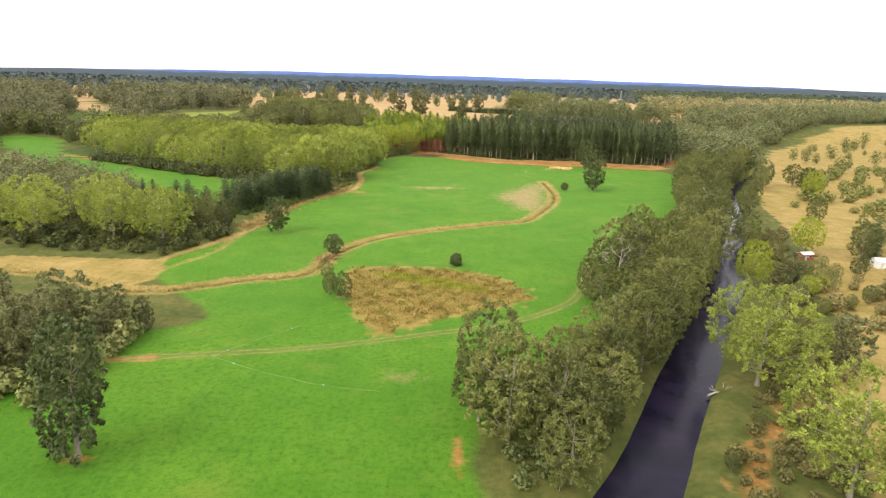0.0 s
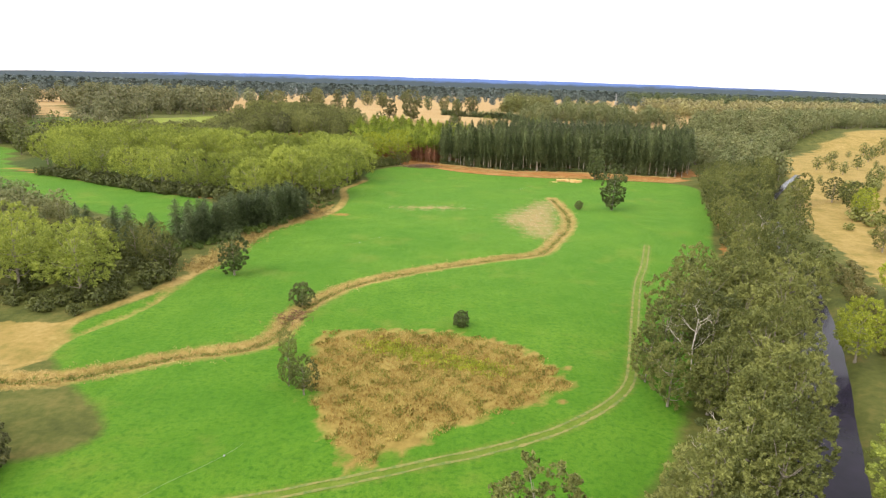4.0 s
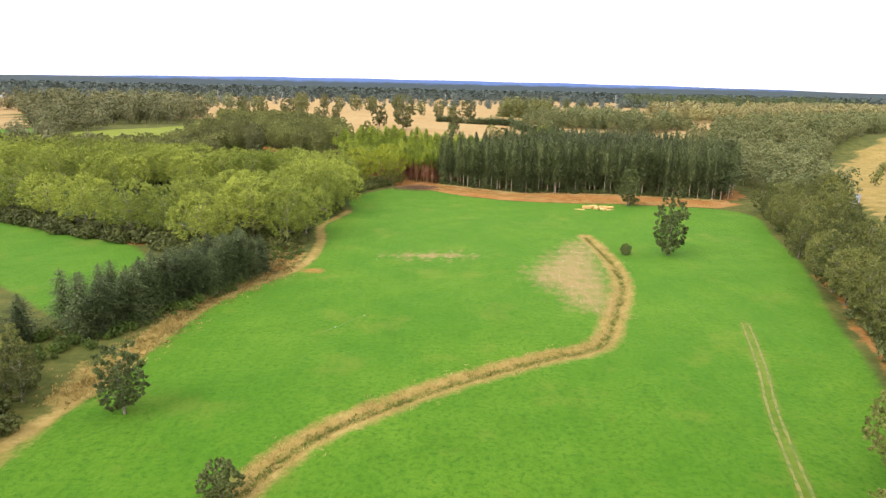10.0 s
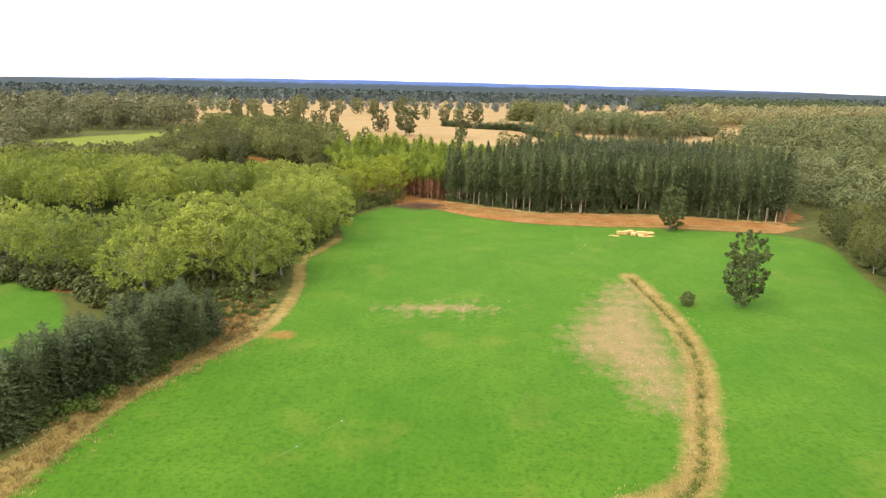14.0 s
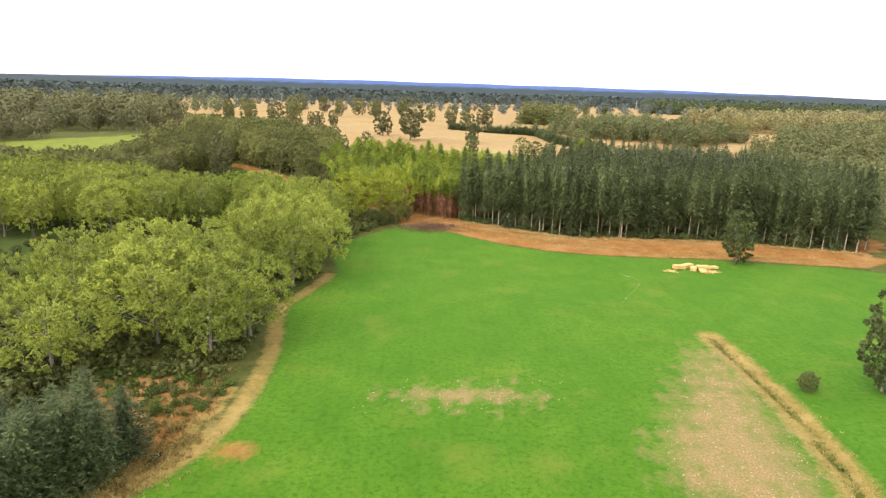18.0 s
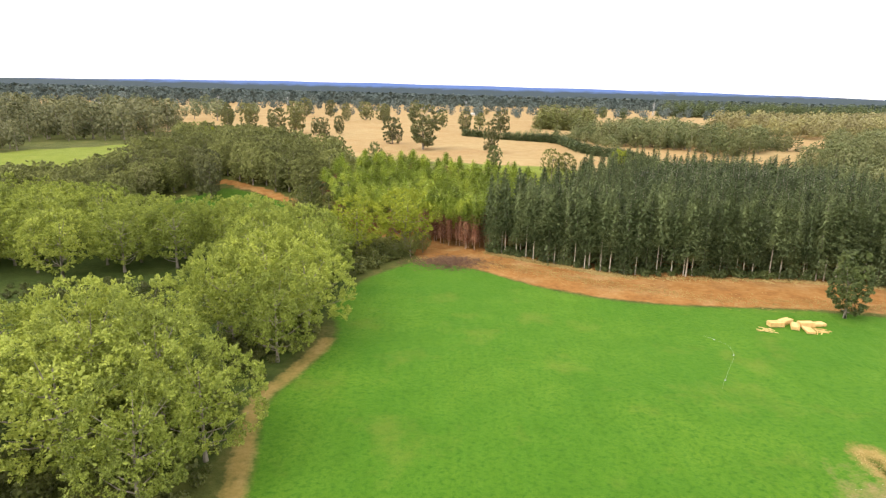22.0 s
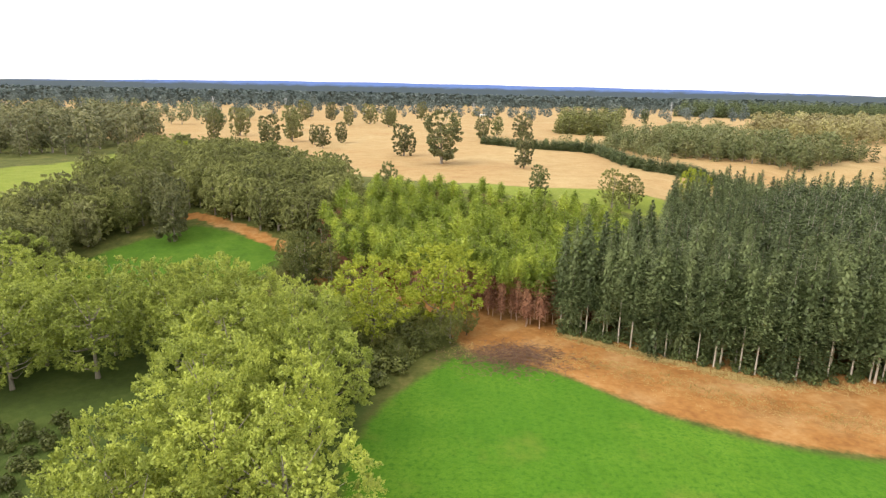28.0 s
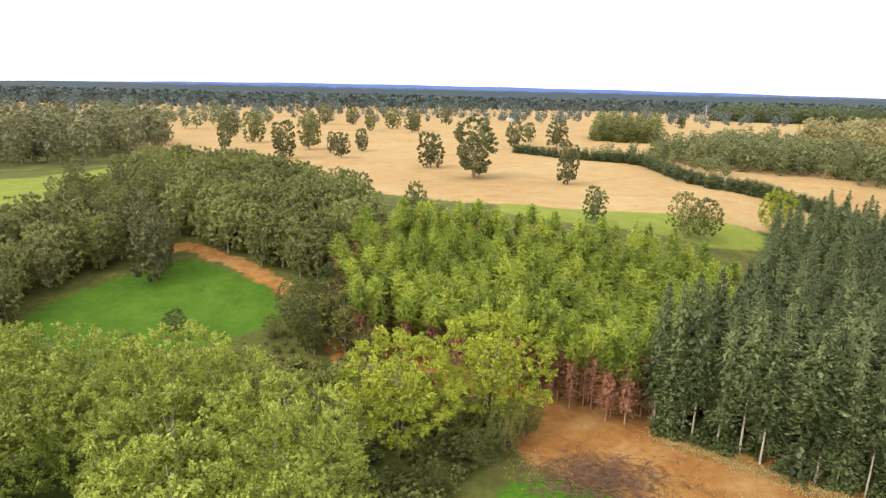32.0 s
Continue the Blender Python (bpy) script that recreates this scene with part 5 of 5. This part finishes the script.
def plain_material(name, a, b, scale=2.0, rough=0.7):
    m, nt, bsdf, _ = nodes_of(name)
    tex = nt.nodes.new("ShaderNodeTexCoord").outputs["Object"]
    info = nt.nodes.new("ShaderNodeObjectInfo").outputs["Random"]
    f = math_node(nt, "ADD", math_node(nt, "MULTIPLY", noise_at(nt, scale, 5, 0.65, tex), 0.7), math_node(nt, "MULTIPLY", info, 0.3))
    nt.links.new(ramp(nt, f, [(0.3, a), (0.7, b)]), bsdf.inputs["Base Color"])
    bsdf.inputs["Roughness"].default_value = rough
    return m


TIMBER = plain_material("fresh_timber", (0.60, 0.34, 0.10), (0.85, 0.62, 0.28))
RED_PAINT = plain_material("red_paint", (0.30, 0.035, 0.025), (0.42, 0.06, 0.04))
WHITE_PAINT = plain_material("white_paint", (0.62, 0.61, 0.58), (0.80, 0.79, 0.76))
GREY_ROOF = plain_material("sheet_metal", (0.42, 0.42, 0.42), (0.62, 0.61, 0.60), 1.0, 0.5)
DARK_GLASS = plain_material("dark_glass", (0.02, 0.022, 0.025), (0.03, 0.033, 0.036), 1.0, 0.15)
HOSE_WHITE = plain_material("pale_hose", (0.26, 0.32, 0.20), (0.40, 0.46, 0.32))
STEEL = plain_material("galvanised_steel", (0.30, 0.31, 0.32), (0.45, 0.46, 0.47), 1.0, 0.5)

board = box(4.6, 0.26, 0.09, 0.012)
board.materials.append(TIMBER)
bearer = box(0.12, 2.3, 0.12, 0.01)
bearer.materials.append(TIMBER)


def timber_stack(x, y, turn, rows, label):
    root = tagged(new("timber_stack"), label, "timber stack", "timber stacks by the firs")
    root.matrix_basis = pose(x, y, base_at(x, y) + 0.1, 0, 0, turn)
    for s in (-1.7, 1.7):
        part("bearer", bearer, root).location = (s, 0, 0)
    for r in range(rows):
        for c in range(8):
            b = part("board", board, root)
            b.location = (rng.normal() * 0.06, -1.02 + 0.29 * c + rng.normal() * 0.008, 0.13 + 0.105 * r)
            b.rotation_euler = (0, 0, rng.normal() * 0.006)


TX, TY = 90.0, 479.0
for dx, dy, turn, rows in ((-5.6, 0.8, 4, 13), (-1.2, 3.4, 30, 12), (-0.4, -0.6, 64, 10), (4.0, 1.2, 6, 12), (2.2, -3.4, 80, 6), (7.8, 1.6, 12, 8)):
    timber_stack(TX + dx, TY + dy, turn, rows, "stack of fresh yellow sawn boards on the grass")
loose = tagged(new("loose_boards"), "loose yellow boards scattered on the grass", "boards", "timber stacks by the firs")
loose.matrix_basis = pose(TX, TY, base_at(TX, TY) + 0.05)
for k in range(14):
    b = part("board", board, loose)
    b.location = ((-10 if k < 5 else 6) + rng.normal() * 1.3, -3.4 + rng.normal() * 0.9, 0.02 + 0.04 * k % 0.3)
    b.rotation_euler = (0, 0, rng.uniform(-1.2, 1.2))


def shed(x, y, turn, wall_mat, roof_mat, sx, sy, h, label):
    root = tagged(new("farm_shed"), label, "shed", "farm sheds")
    root.matrix_basis = pose(x, y, base_at(x, y) - 0.05, 0, 0, turn)
    w = box(sx, sy, h)
    w.materials.append(wall_mat)
    part("wall", w, root)
    for s in (-1, 1):
        r = box(sx + 0.6, sy * 0.62, 0.12)
        r.materials.append(roof_mat)
        o = part("roof", r, root)
        o.matrix_basis = pose(0, s * sy * 0.27, h + sy * 0.09, -s * 20, 0, 0)
    d = box(0.95, 0.08, 2.05)
    d.materials.append(GREY_ROOF)
    leaf = part("door", d, root)
    leaf.location = (-sx * 0.25, -sy / 2 - 0.03, 0.05)
    knob = box(0.05, 0.10, 0.14, 0.01)
    knob.materials.append(DARK_GLASS)
    part("door_handle", knob, leaf).location = (0.36, -0.06, 0.95)
    for k in (0.1, 0.32):
        g = box(1.0, 0.08, 0.9, 0.01)
        g.materials.append(WHITE_PAINT)
        w = part("window", g, root)
        w.location = (sx * k, -sy / 2 - 0.03, 1.1)
        for px in (-0.235, 0.235):
            p = box(0.42, 0.02, 0.78)
            p.materials.append(DARK_GLASS)
            part("pane", p, w).location = (px, -0.045, 0.06)


shed(141, 229, 12, RED_PAINT, WHITE_PAINT, 4.6, 3.2, 2.4, "small red shed with a white roof among the bushes")
shed(166, 221, -8, WHITE_PAINT, WHITE_PAINT, 7.0, 5.0, 2.6, "small white shed beside the eastern bushes")
shed(50, 1705, 5, WHITE_PAINT, GREY_ROOF, 16, 8, 4, "long pale farm shed on the far plain")
shed(-780, 1700, 20, WHITE_PAINT, GREY_ROOF, 30, 12, 5, "long pale farm shed on the far plain")
shed(-1100, 1750, 0, WHITE_PAINT, GREY_ROOF, 36, 14, 5, "long pale farm shed on the far plain")


def hose(points, label):
    line = smooth_line(points, 8)
    v = np.column_stack([line, height_at(line) + 0.12])
    root = tagged(new("irrigation_hose", mesh("irrigation_hose", tube(v, [0.014] * len(v), 5), HOSE_WHITE)), label, "hose", "irrigation hoses")
    for p in v[4::12]:
        pod = part("sprinkler_pod", tube_mesh_pod, root)
        pod.location = p


pod_raw = tube([(0, 0, -0.12), (0, 0, 0.02), (0, 0, 0.12), (0, 0, 0.22)], [0.15, 0.16, 0.10, 0.02], 8)
tube_mesh_pod = mesh("sprinkler_pod", pod_raw, STEEL)
hose([(58, 470), (62, 464), (61, 457), (55, 447), (49, 437)], "thin pale irrigation hose lying in the pasture")
hose([(-52, 128), (-46, 136), (-38, 146), (-36, 150)], "thin pale irrigation hose lying in the pasture")
hose([(-52, 128), (-38, 121), (-24, 116), (-12, 114)], "thin pale irrigation hose lying in the pasture")
hose([(-36, 292), (-30, 300), (-26, 305)], "thin pale irrigation hose lying in the pasture")


def pylon(x, y, h):
    root = tagged(new("power_pylon"), "grey steel power pylon above the far woods", "pylon", "power pylons")
    root.matrix_basis = pose(x, y, base_at(x, y))
    for sx, sy in ((-1, -1), (-1, 1), (1, -1), (1, 1)):
        part("leg", mesh("leg", tube([(sx * 2.6, sy * 2.6, 0), (sx * 1.2, sy * 1.2, h * 0.6), (0, 0, h)], [0.4, 0.35, 0.25], 4), STEEL), root)
    for z, w in ((0.72, 7), (0.84, 6), (0.95, 4.5)):
        part("crossarm", mesh("crossarm", tube([(-w, 0, h * z), (0, 0, h * z + 0.6), (w, 0, h * z)], [0.2, 0.35, 0.2], 4), STEEL), root)


for x, y, h in ((-967, 2000, 16), (-628, 2000, 27), (-440, 2000, 26), (42, 2000, 27), (551, 2000, 36)):
    pylon(x, y, h)
